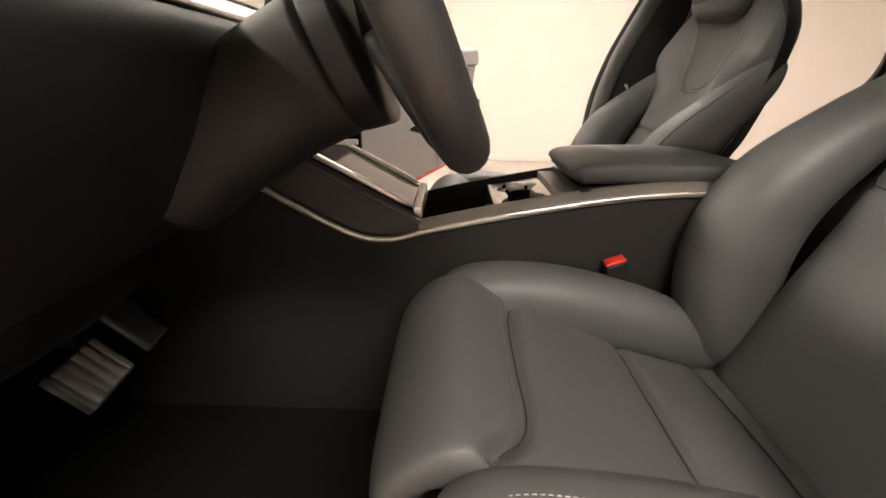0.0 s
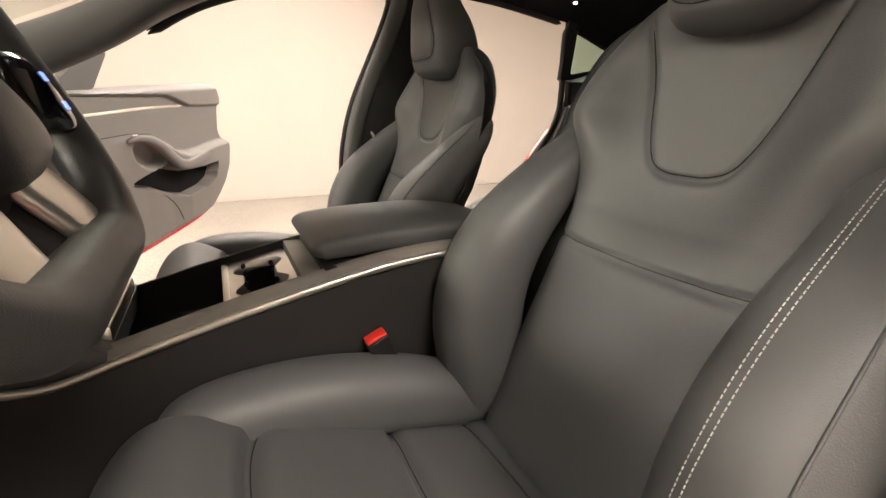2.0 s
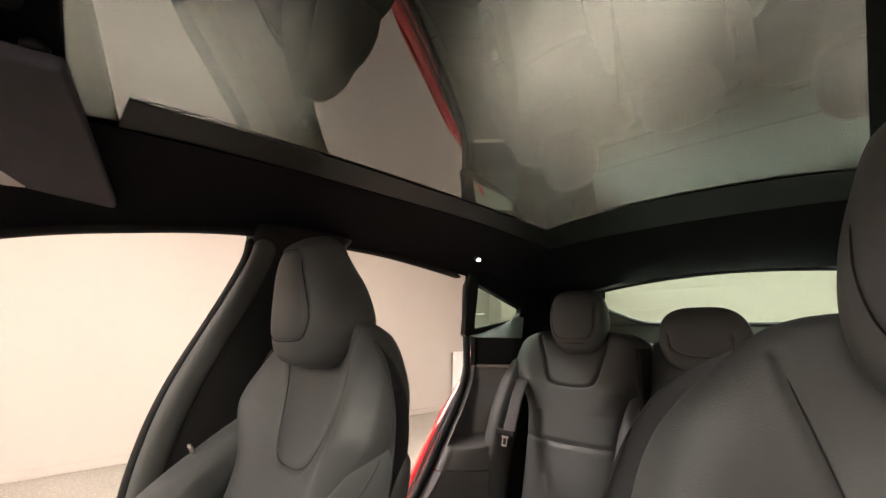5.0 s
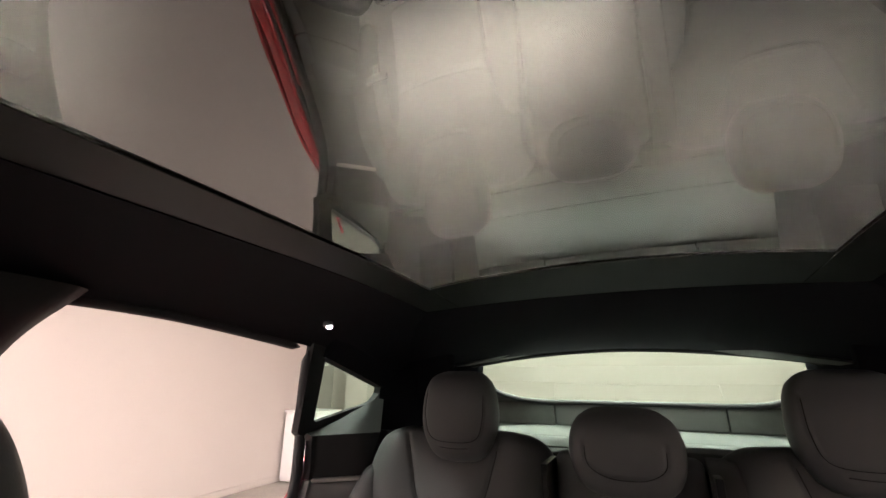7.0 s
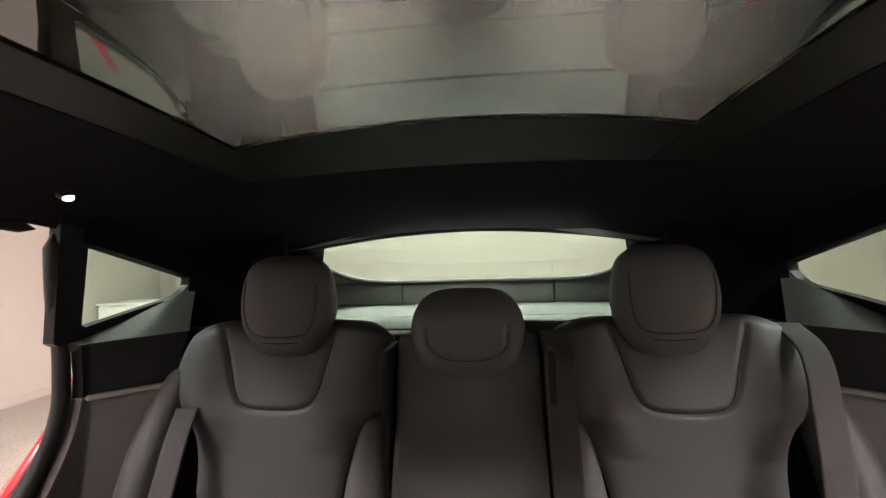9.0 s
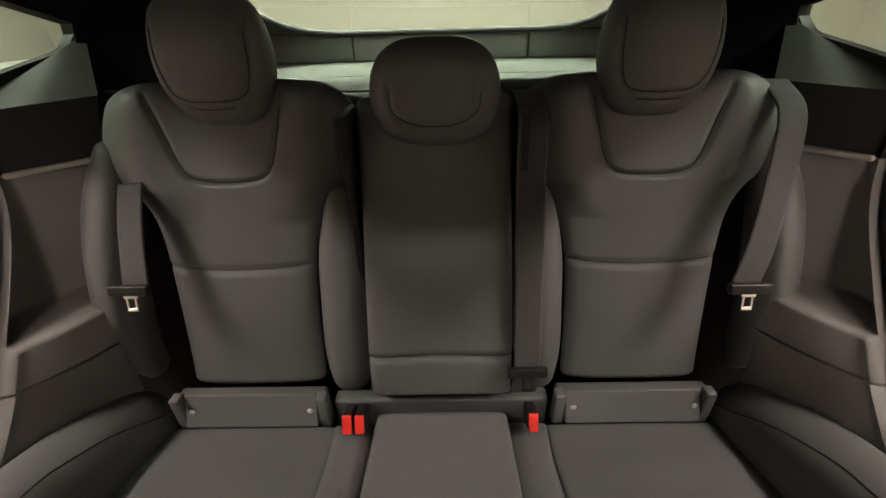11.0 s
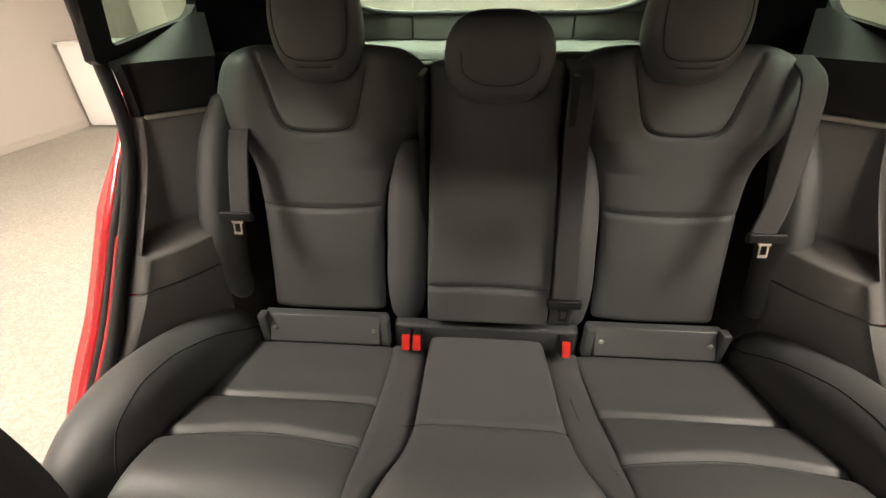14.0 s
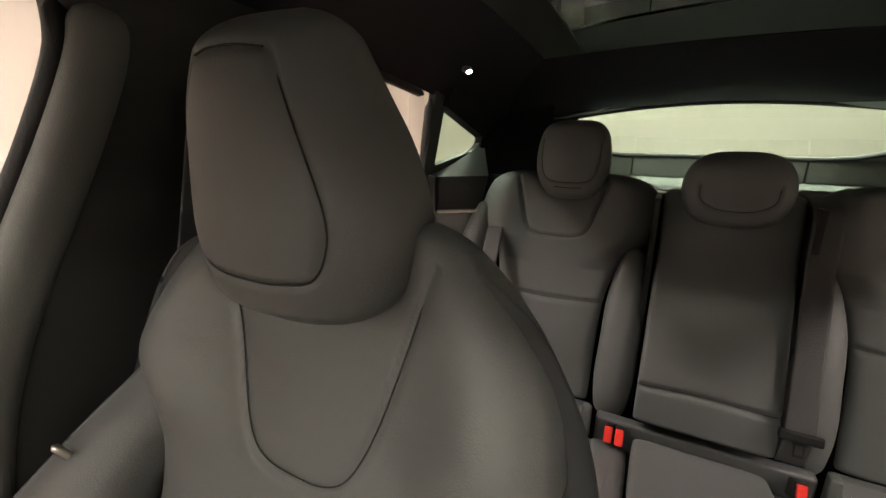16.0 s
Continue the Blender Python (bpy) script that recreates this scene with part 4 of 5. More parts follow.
# armrest lid and rear end
arm = thing("armrest", (0, 0.06, 0.72), "padded dark leatherette centre armrest lid", "armrest")
loft("lid", [(0, -0.112, 0.735, 0.130, 0.130, 0.016, 0.016), (0, -0.09, 0.744, 0.140, 0.140, 0.022, 0.020), (0, 0.02, 0.748, 0.142, 0.142, 0.024, 0.022), (0, 0.15, 0.748, 0.142, 0.142, 0.022, 0.022), (0, 0.245, 0.738, 0.135, 0.135, 0.016, 0.02)], LEATHER_SIDE, arm, power=7, cap=(0.012, 0.012), nu=40, nv=40)
box("lid_base", -0.138, 0.138, -0.105, 0.245, 0.700, 0.722, HARD, arm, "", bevel=0.006)
rear_end = thing("console_rear_end", (0, 0.32, 0.24), "dark rear end of the centre console", "console")
loft("cover", [(0, 0.245, 0.722, 0.135, 0.135, 0.018, 0.02), (0, 0.30, 0.714, 0.133, 0.133, 0.018, 0.02), (0, 0.36, 0.675, 0.125, 0.125, 0.018, 0.02), (0, 0.385, 0.55, 0.12, 0.12, 0.018, 0.02), (0, 0.39, 0.26, 0.12, 0.12, 0.018, 0.02)], SOFT, rear_end, power=6, cap=(0.004, 0.004), nu=24, nv=30)
sweep("metal_line", [(-0.128, 0.262, 0.742, 0.004, 0.003), (0, 0.262, 0.744, 0.004, 0.003), (0.128, 0.262, 0.742, 0.004, 0.003)], CHROME, rear_end, "thin metal line", ref=(0, 1, 0), n=12)

# the console is narrow and sits slightly towards the passenger
for t in (con, arm, rear_end):
    for o in t.children:
        o.data.transform(Matrix.Diagonal((0.80, 1, 1, 1)))
    t.location.x = -0.02

# ---- front seats ----
def on_body(rows, cosines, power):
    """Places along the top of a swept pad; cosines give how far across it they lie."""
    r = curve(rows, 33)[1:-2]
    t = np.gradient(r[:, :3], axis=0)
    t /= np.linalg.norm(t, axis=1)[:, None]
    out = []
    for a, b, w in zip(r, t, np.linspace(0, 1, len(r))):
        q = float(np.interp(w, np.linspace(0, 1, len(cosines)), cosines))
        k = (1 - abs(q) ** power) ** (1 / power)
        n = np.array((0, -b[2], b[1])) / math.hypot(b[1], b[2])
        out.append(a[:3] + np.array((a[3] * q, 0, 0)) + n * a[4] * k)
    return [tuple(p) for p in out]


SX = 0.365


def front_seat():
    c = SX
    s = thing("front_seat", (c, 0.0, 0.24), "black leather front bucket seat with tall headrest", "car seat", "front seats")
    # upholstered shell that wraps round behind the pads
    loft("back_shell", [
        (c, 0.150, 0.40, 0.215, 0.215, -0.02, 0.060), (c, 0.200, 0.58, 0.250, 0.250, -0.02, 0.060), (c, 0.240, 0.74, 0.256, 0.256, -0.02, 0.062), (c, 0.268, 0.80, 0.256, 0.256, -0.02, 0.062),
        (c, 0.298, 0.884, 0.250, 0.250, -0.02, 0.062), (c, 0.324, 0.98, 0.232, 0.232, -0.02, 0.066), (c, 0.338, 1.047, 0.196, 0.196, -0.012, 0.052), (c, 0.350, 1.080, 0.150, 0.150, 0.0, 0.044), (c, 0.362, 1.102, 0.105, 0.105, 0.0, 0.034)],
        SHELL, s, "smooth black leather seat back, darkened to stand in for shade", nu=70, nv=90, power=2.6, cap=(0.02, 0.03), back=40)
    # backrest: padded centre with seams
    seams = [
        ([(c - 0.15, 0.771), (c, 0.766), (c + 0.15, 0.771)], 0.007, 0.0045),
        ([(c - 0.114, 1.08), (c - 0.092, 1.005), (c - 0.073, 0.935), (c - 0.054, 0.895), (c - 0.03, 0.882), (c, 0.880), (c + 0.03, 0.882), (c + 0.054, 0.895), (c + 0.073, 0.935), (c + 0.092, 1.005), (c + 0.114, 1.08)], 0.005, 0.004),
    ]
    def bulge(p, u):
        low = 0.010 * np.exp(-(((p[:, 2] - 0.62) / 0.09) ** 2)) * (1 - u**2)
        hollow = -0.012 * np.exp(-(((p[:, 2] - 0.85) / 0.07) ** 2)) * (1 - u**2)
        wings = 0.044 * np.exp(-(((np.abs(u) - 0.80) / 0.26) ** 2)) * np.exp(-(((p[:, 2] - 0.945) / np.where(p[:, 2] > 0.945, 0.12, 0.085)) ** 2))
        return low + hollow + wings
    loft("backrest", [
        (c, 0.130, 0.43, 0.152, 0.152, 0.03, 0.04), (c, 0.195, 0.60, 0.152, 0.152, 0.03, 0.04), (c, 0.265, 0.767, 0.150, 0.150, 0.03, 0.04),
        (c, 0.290, 0.815, 0.158, 0.158, 0.03, 0.04), (c, 0.318, 0.87, 0.174, 0.174, 0.03, 0.04), (c, 0.345, 0.93, 0.214, 0.214, 0.03, 0.04), (c, 0.359, 0.97, 0.214, 0.214, 0.03, 0.04),
        (c, 0.370, 1.01, 0.202, 0.202, 0.03, 0.04), (c, 0.378, 1.045, 0.178, 0.178, 0.034, 0.04), (c, 0.385, 1.078, 0.146, 0.146, 0.036, 0.04), (c, 0.392, 1.108, 0.105, 0.105, 0.034, 0.035)],
        LEATHER, s, "padded leather backrest with sewn seams", seams, nu=130, nv=190, cap=(0.02, 0.018), power=4.5, bulge=bulge)
    for sx in (-1, 1):
        body = [(c + sx * 0.185, 0.140, 0.435, 0.040, 0.045), (c + sx * 0.200, 0.142, 0.50, 0.060, 0.068), (c + sx * 0.208, 0.134, 0.59, 0.066, 0.076),
                (c + sx * 0.213, 0.142, 0.67, 0.066, 0.076), (c + sx * 0.215, 0.178, 0.75, 0.063, 0.068), (c + sx * 0.212, 0.256, 0.835, 0.053, 0.050), (c + sx * 0.205, 0.318, 0.895, 0.044, 0.036), (c + sx * 0.196, 0.352, 0.945, 0.030, 0.020)]
        sweep("bolster", body, LEATHER, s, "rounded leather side bolster", n=70, sides=36, power=2.3)
        tube("piping", on_body(body, [sx * k for k in (0.62, 0.60, 0.58, 0.56, 0.55, 0.52, 0.45)], 2.3), 0.0016, LEATHER_SIDE, s, n=50, sides=6)
    # seat cushion
    cs = [([(c - 0.175, -0.222), (c - 0.10, -0.238), (c, -0.242), (c + 0.10, -0.245), (c + 0.155, -0.285)], 0.017, 0.010),
          ([(c - 0.17, -0.045), (c, -0.050), (c + 0.16, -0.045)], 0.014, 0.008),
          ([(c - 0.17, 0.085), (c, 0.088), (c + 0.16, 0.085)], 0.010, 0.008)]
    def cb(p, u):
        roll = 0.014 * np.exp(-(((p[:, 1] + 0.31) / 0.05) ** 2))
        mid = 0.008 * np.exp(-(((p[:, 1] + 0.14) / 0.06) ** 2)) * (1 - u**2) + 0.006 * np.exp(-(((p[:, 1] - 0.02) / 0.05) ** 2)) * (1 - u**2)
        return roll + mid
    loft("cushion", [
        (c - 0.005, -0.375, 0.49, 0.165, 0.165, 0.03, 0.03), (c - 0.005, -0.366, 0.545, 0.172, 0.172, 0.03, 0.04), (c - 0.005, -0.325, 0.572, 0.175, 0.175, 0.03, 0.05),
        (c - 0.005, -0.245, 0.548, 0.172, 0.172, 0.03, 0.06), (c - 0.005, -0.14, 0.505, 0.168, 0.168, 0.03, 0.06), (c - 0.005, -0.045, 0.466, 0.165, 0.165, 0.03, 0.06),
        (c - 0.005, 0.06, 0.438, 0.160, 0.160, 0.03, 0.06), (c - 0.005, 0.17, 0.42, 0.155, 0.155, 0.03, 0.06)],
        LEATHER, s, "padded leather seat cushion", cs, "xy", nu=90, nv=140, cap=(0.03, 0.03), power=4.5, bulge=cb)
    for sx in (-1, 1):
        sweep("cushion_bolster", [
            (c + sx * 0.195, -0.335, 0.525, 0.042, 0.048), (c + sx * 0.205, -0.275, 0.550, 0.054, 0.056), (c + sx * 0.212, -0.16, 0.545, 0.058, 0.060),
            (c + sx * 0.212, -0.03, 0.518, 0.056, 0.060), (c + sx * 0.205, 0.09, 0.480, 0.050, 0.055), (c + sx * 0.195, 0.18, 0.455, 0.040, 0.045)],
            LEATHER, s, "rounded cushion bolster", n=60, sides=32, power=2.4)
    # base
    loft("seat_base", [(c, -0.35, 0.47, 0.19, 0.19, 0.03, 0.05), (c, -0.1, 0.43, 0.21, 0.21, 0.03, 0.07), (c, 0.2, 0.38, 0.21, 0.21, 0.03, 0.06)], HARD, s, power=6, nu=24, nv=20, cap=(0.01, 0.01))
    for sx in (-1, 1):
        sweep("side_shield", [(c + sx * 0.245, -0.30, 0.455, 0.022, 0.045), (c + sx * 0.252, -0.1, 0.430, 0.024, 0.055), (c + sx * 0.252, 0.12, 0.430, 0.024, 0.065), (c + sx * 0.245, 0.24, 0.455, 0.020, 0.055)], HARD, s, "moulded black seat side shield", n=30, sides=20, power=4)
        sweep("slide_switch", [(c + sx * 0.280, -0.10, 0.452, 0.007, 0.009), (c + sx * 0.282, -0.01, 0.452, 0.007, 0.009)], SOFT, s, n=12, power=3)
        sweep("recline_switch", [(c + sx * 0.280, 0.035, 0.445, 0.007, 0.008), (c + sx * 0.282, 0.045, 0.495, 0.007, 0.008)], SOFT, s, n=10, power=3)
        box("seat_rail", c + sx * 0.19 - 0.02, c + sx * 0.19 + 0.02, -0.33, 0.28, 0.242, 0.285, STEEL, s, "dark steel seat rail", bevel=0.004)
        box("rail_bracket", c + sx * 0.19 - 0.012, c + sx * 0.19 + 0.012, -0.25, 0.15, 0.285, 0.40, HARD, s, bevel=0.004)
    return s


driver = front_seat()
passenger = copy_thing(driver, pose(-0.380, 0.0, 0.24))
for o in passenger.children:
    kind = o.name.split(".")[0]
    if kind in ("backrest", "back_shell"):
        for m_ in [o] + list(o.children):
            m_.data = m_.data.copy()
            m_.data.transform(Matrix.Translation((0.012, 0, 0)) @ Matrix.Diagonal((1.06, 1, 1, 1)) @ Matrix.Translation((-0.022, 0, 0)))
    elif kind in ("bolster", "piping") and o.data.vertices[0].co.x < 0:
        o.data = o.data.copy()
        o.data.transform(Matrix.Translation((-0.018, 0, 0)))
tagged(passenger, "black leather front passenger bucket seat with tall headrest")


def front_headrest(seat, rows, seams):
    loft("headrest", rows, LEATHER, seat, "padded leather headrest", seams, nu=90, nv=90, cap=(0.030, 0.024), power=2.6, back=24)


# narrow front panel on a wedge that deepens towards the shoulders
c = -0.380
front_headrest(passenger, [
    (c, 0.345, 1.034, 0.056, 0.056, 0.032, 0.045), (c, 0.340, 1.058, 0.083, 0.083, 0.064, 0.070), (c, 0.336, 1.10, 0.092, 0.092, 0.073, 0.084),
    (c, 0.328, 1.155, 0.085, 0.085, 0.068, 0.074), (c, 0.320, 1.205, 0.071, 0.071, 0.060, 0.050), (c, 0.312, 1.258, 0.050, 0.050, 0.042, 0.034)],
    [([(c - 0.036, 1.224), (c - 0.048, 1.19), (c - 0.063, 1.14), (c - 0.066, 1.108), (c - 0.055, 1.084), (c - 0.03, 1.078), (c, 1.077), (c + 0.03, 1.078), (c + 0.055, 1.084), (c + 0.066, 1.108), (c + 0.063, 1.14), (c + 0.048, 1.19), (c + 0.036, 1.224)], 0.004, 0.0035),
     ([(c - 0.035, 1.226), (c, 1.229), (c + 0.035, 1.226)], 0.003, 0.0035)])
c = SX + 0.006
front_headrest(driver, [
    (c, 0.352, 1.048, 0.051, 0.051, 0.030, 0.043), (c, 0.347, 1.067, 0.0755, 0.0755, 0.061, 0.066), (c, 0.343, 1.101, 0.085, 0.085, 0.069, 0.080),
    (c, 0.336, 1.145, 0.081, 0.081, 0.065, 0.070), (c, 0.328, 1.186, 0.069, 0.069, 0.057, 0.048), (c, 0.320, 1.229, 0.052, 0.052, 0.040, 0.032)],
    [([(c - 0.072, 1.165), (c - 0.074, 1.125), (c - 0.064, 1.092), (c - 0.035, 1.078), (c, 1.076), (c + 0.035, 1.078), (c + 0.064, 1.092), (c + 0.074, 1.125), (c + 0.072, 1.165), (c + 0.062, 1.195)], 0.003, 0.004)])
BOLSTER = [(0.200, 0.142, 0.50, 0.060, 0.068), (0.208, 0.134, 0.59, 0.066, 0.076), (0.213, 0.142, 0.67, 0.066, 0.076), (0.215, 0.178, 0.75, 0.063, 0.068), (0.212, 0.256, 0.835, 0.054, 0.052), (0.206, 0.312, 0.89, 0.042, 0.037)]


def on_bolster(cosine):
    """A line of places on the front of the outer bolster."""
    r = curve(BOLSTER, 24)
    t = np.gradient(r[:, :3], axis=0)
    t /= np.linalg.norm(t, axis=1)[:, None]
    k = (1 - abs(cosine) ** 2.3) ** (1 / 2.3)
    return [(SX + a[0] + a[3] * cosine, a[1] - b[2] * a[4] * k * 1.006, a[2] + b[1] * a[4] * k * 1.006) for a, b in zip(r, t)]


for cosine in (-0.36, -0.25):
    stitches("stitching", on_bolster(cosine), (0.2, -0.9, 0.35), THREAD, driver, pitch=0.0055, width=0.0011)
stitches("stitching", [(SX + 0.196, -0.325, 0.577), (SX + 0.203, -0.27, 0.6085), (SX + 0.208, -0.20, 0.610), (SX + 0.210, -0.12, 0.6035), (SX + 0.210, -0.03, 0.5805)], (0, 0.2, 0.95), THREAD, driver)


def buckle(x, y, z, lean, label, group="", face=(0, 0), w=0.0115):
    """Red push button in a dark buckle head on a short stalk."""
    t = thing("seat_belt_buckle", (x, y, z), label, "seat belt buckle", group)
    m = pose(x, y, z, lean, face[0], face[1])
    bm_part("head", box_bm(-w - 0.0005, w + 0.0005, -0.019, 0.019, -0.055, 0.012, 0.004, 3, None, m), HARD, t, "", True, 40)
    bm_part("button", box_bm(-w, w, -0.0175, 0.0175, 0.0125, 0.0185, 0.003, 3, None, m), RED_PLASTIC, t, "bright red push button", True, 40)
    bm_part("slot", box_bm(-0.004, 0.004, -0.012, 0.012, 0.0183, 0.0192, 0.0, 1, None, m), RED_PLASTIC, t)
    bm_part("stalk", box_bm(-0.004, 0.004, -0.013, 0.013, -0.16, -0.05, 0.003, 2, None, m), BELT, t, "", True, 40)
    return t


buckle(0.126, -0.035, 0.594, 22, "dark seat belt buckle with red button beside the console", "front buckles")
buckle(-0.166, -0.035, 0.594, 22, "dark seat belt buckle with red button beside the console", "front buckles")

# ---- rear bench ----
def rear_y(z):
    return float(np.interp(z, [0.50, 0.57, 0.79, 0.955, 1.05, 1.10], [1.035, 1.048, 1.110, 1.160, 1.182, 1.200]))


def rear_back(c, sx):
    """Outer rear backrest; sx = 1 where the door lies towards +x."""
    s = thing("rear_passenger_seat", (c, 1.15, 0.52), "black leather outer rear backrest with headrest", "rear seat", "rear outer backrests")
    o, i = (0.245, 0.232) if sx > 0 else (0.232, 0.245)
    def wid(left_is_outer, outer, inner):
        return (outer, inner) if left_is_outer else (inner, outer)
    L = sx < 0
    rows = []
    for z, wo, wi in ((0.545, 0.135, 0.130), (0.66, 0.135, 0.130), (0.79, 0.140, 0.135), (0.86, 0.150, 0.153), (0.905, 0.172, 0.184), (0.95, 0.218, 0.222), (1.00, 0.220, 0.230), (1.06, 0.200, 0.222), (1.095, 0.165, 0.185)):
        a, b = wid(L, wo, wi)
        rows.append((c, rear_y(z) + 0.03, z, a, b, 0.03, 0.05))
    seams = [([(c - 0.14, 0.792), (c, 0.788), (c + 0.14, 0.792)], 0.007, 0.0045),
             ([(c - 0.112, 1.08), (c - 0.096, 1.02), (c - 0.080, 0.968), (c - 0.056, 0.946), (c, 0.941), (c + 0.056, 0.946), (c + 0.080, 0.968), (c + 0.096, 1.02), (c + 0.112, 1.08)], 0.006, 0.0042)]
    def bulge(p, u):
        low = 0.008 * np.exp(-(((p[:, 2] - 0.67) / 0.08) ** 2)) * (1 - u**2)
        wings = 0.016 * np.exp(-(((np.abs(u) - 0.70) / 0.22) ** 2)) * np.clip((p[:, 2] - 0.87) / 0.06, 0, 1)
        ins = -0.006 * np.exp(-(((p[:, 2] - 1.02) / 0.05) ** 2)) * np.exp(-((u / 0.4) ** 2))
        return low + wings + ins
    loft("backrest", rows, LEATHER, s, "padded leather backrest with sewn seams", seams, nu=120, nv=150, cap=(0.012, 0.035), power=3.2, bulge=bulge)
    sweep("outer_bolster", [(c + sx * 0.204, 1.080, 0.565, 0.012, 0.02), (c + sx * 0.220, 1.074, 0.62, 0.026, 0.040), (c + sx * 0.230, 1.086, 0.70, 0.038, 0.050), (c + sx * 0.232, 1.118, 0.80, 0.040, 0.048), (c + sx * 0.229, 1.150, 0.88, 0.040, 0.042), (c + sx * 0.218, 1.178, 0.95, 0.034, 0.034), (c + sx * 0.205, 1.198, 1.01, 0.020, 0.020)],
          LEATHER, s, "rounded leather side bolster", n=60, sides=28, power=2.3)
    sweep("inner_bolster", [(c - sx * 0.182, 1.075, 0.52, 0.034, 0.035), (c - sx * 0.184, 1.080, 0.62, 0.044, 0.042), (c - sx * 0.186, 1.105, 0.72, 0.044, 0.042), (c - sx * 0.186, 1.130, 0.80, 0.042, 0.038), (c - sx * 0.190, 1.155, 0.87, 0.034, 0.030), (c - sx * 0.195, 1.175, 0.93, 0.02, 0.02)],
          LEATHER, s, "rounded leather side bolster", n=60, sides=28, power=2.3)
    hc = c - sx * 0.022
    hs = [([(hc - 0.068, 1.19), (hc - 0.068, 1.13), (hc - 0.052, 1.088), (hc, 1.080), (hc + 0.052, 1.088), (hc + 0.068, 1.13), (hc + 0.068, 1.19)], 0.003, 0.003),
          ([(hc - 0.035, 1.069), (hc, 1.067), (hc + 0.035, 1.069)], 0.003, 0.003)]
    loft("headrest", [(hc, 1.212, 1.046, 0.050, 0.050, 0.040, 0.04), (hc, 1.200, 1.068, 0.072, 0.072, 0.052, 0.05), (hc, 1.192, 1.105, 0.087, 0.087, 0.060, 0.055), (hc, 1.192, 1.15, 0.089, 0.089, 0.060, 0.055), (hc, 1.198, 1.195, 0.080, 0.080, 0.052, 0.046), (hc, 1.206, 1.228, 0.058, 0.058, 0.036, 0.03)],
         LEATHER, s, "padded leather headrest", hs, nu=70, nv=70, cap=(0.03, 0.028), power=2.8, back=18)
    return s


left_back = rear_back(-0.362, -1)
right_back = rear_back(0.375, 1)

mid = thing("rear_centre_back", (0.005, 1.1, 0.55), "black leather centre rear backrest with low headrest", "rear seat")
def mid_y(z):
    return float(np.interp(z, [0.55, 0.66, 0.80, 0.95, 1.03, 1.09], [0.985, 1.003, 1.060, 1.125, 1.150, 1.170]))
loft("backrest", [(0.004, mid_y(z) + 0.03, z, 0.128, 0.128, 0.03, 0.06) for z in (0.572, 0.66, 0.75, 0.85, 0.95, 1.03, 1.075)], LEATHER, mid, "flat padded leather panel",
     [([(-0.13, 0.662), (0.0, 0.667), (0.14, 0.662)], 0.009, 0.005)], nu=60, nv=110, cap=(0.012, 0.02), power=8)
loft("headrest", [(0.006, 1.165, 1.012, 0.055, 0.055, 0.035, 0.04), (0.006, 1.155, 1.035, 0.086, 0.086, 0.045, 0.05), (0.006, 1.150, 1.075, 0.100, 0.100, 0.048, 0.05), (0.006, 1.152, 1.115, 0.096, 0.096, 0.046, 0.05), (0.006, 1.160, 1.141, 0.078, 0.078, 0.038, 0.04), (0.006, 1.170, 1.156, 0.05, 0.05, 0.022, 0.025)],
     LEATHER, mid, "low rounded leather headrest", [([(-0.062, 1.10), (-0.058, 1.065), (-0.03, 1.047), (0.006, 1.043), (0.042, 1.047), (0.07, 1.065), (0.074, 1.10)], 0.003, 0.003)], nu=60, nv=60, cap=(0.03, 0.025), power=2.8, back=18)
for sx in (-1, 1):
    box("gap_filler", 0.004 + sx * 0.140 - 0.006, 0.004 + sx * 0.140 + 0.006, 1.10, 1.2, 0.56, 1.06, HARD, mid, "", bevel=0.002)

# bench cushion
bench = thing("rear_bench", (0, 0.8, 0.24), "black leather rear bench cushion for three", "rear bench")


def cz(y):
    return float(np.interp(y, [0.55, 0.60, 0.69, 0.80, 0.90, 1.0], [0.590, 0.612, 0.592, 0.553, 0.528, 0.505]))


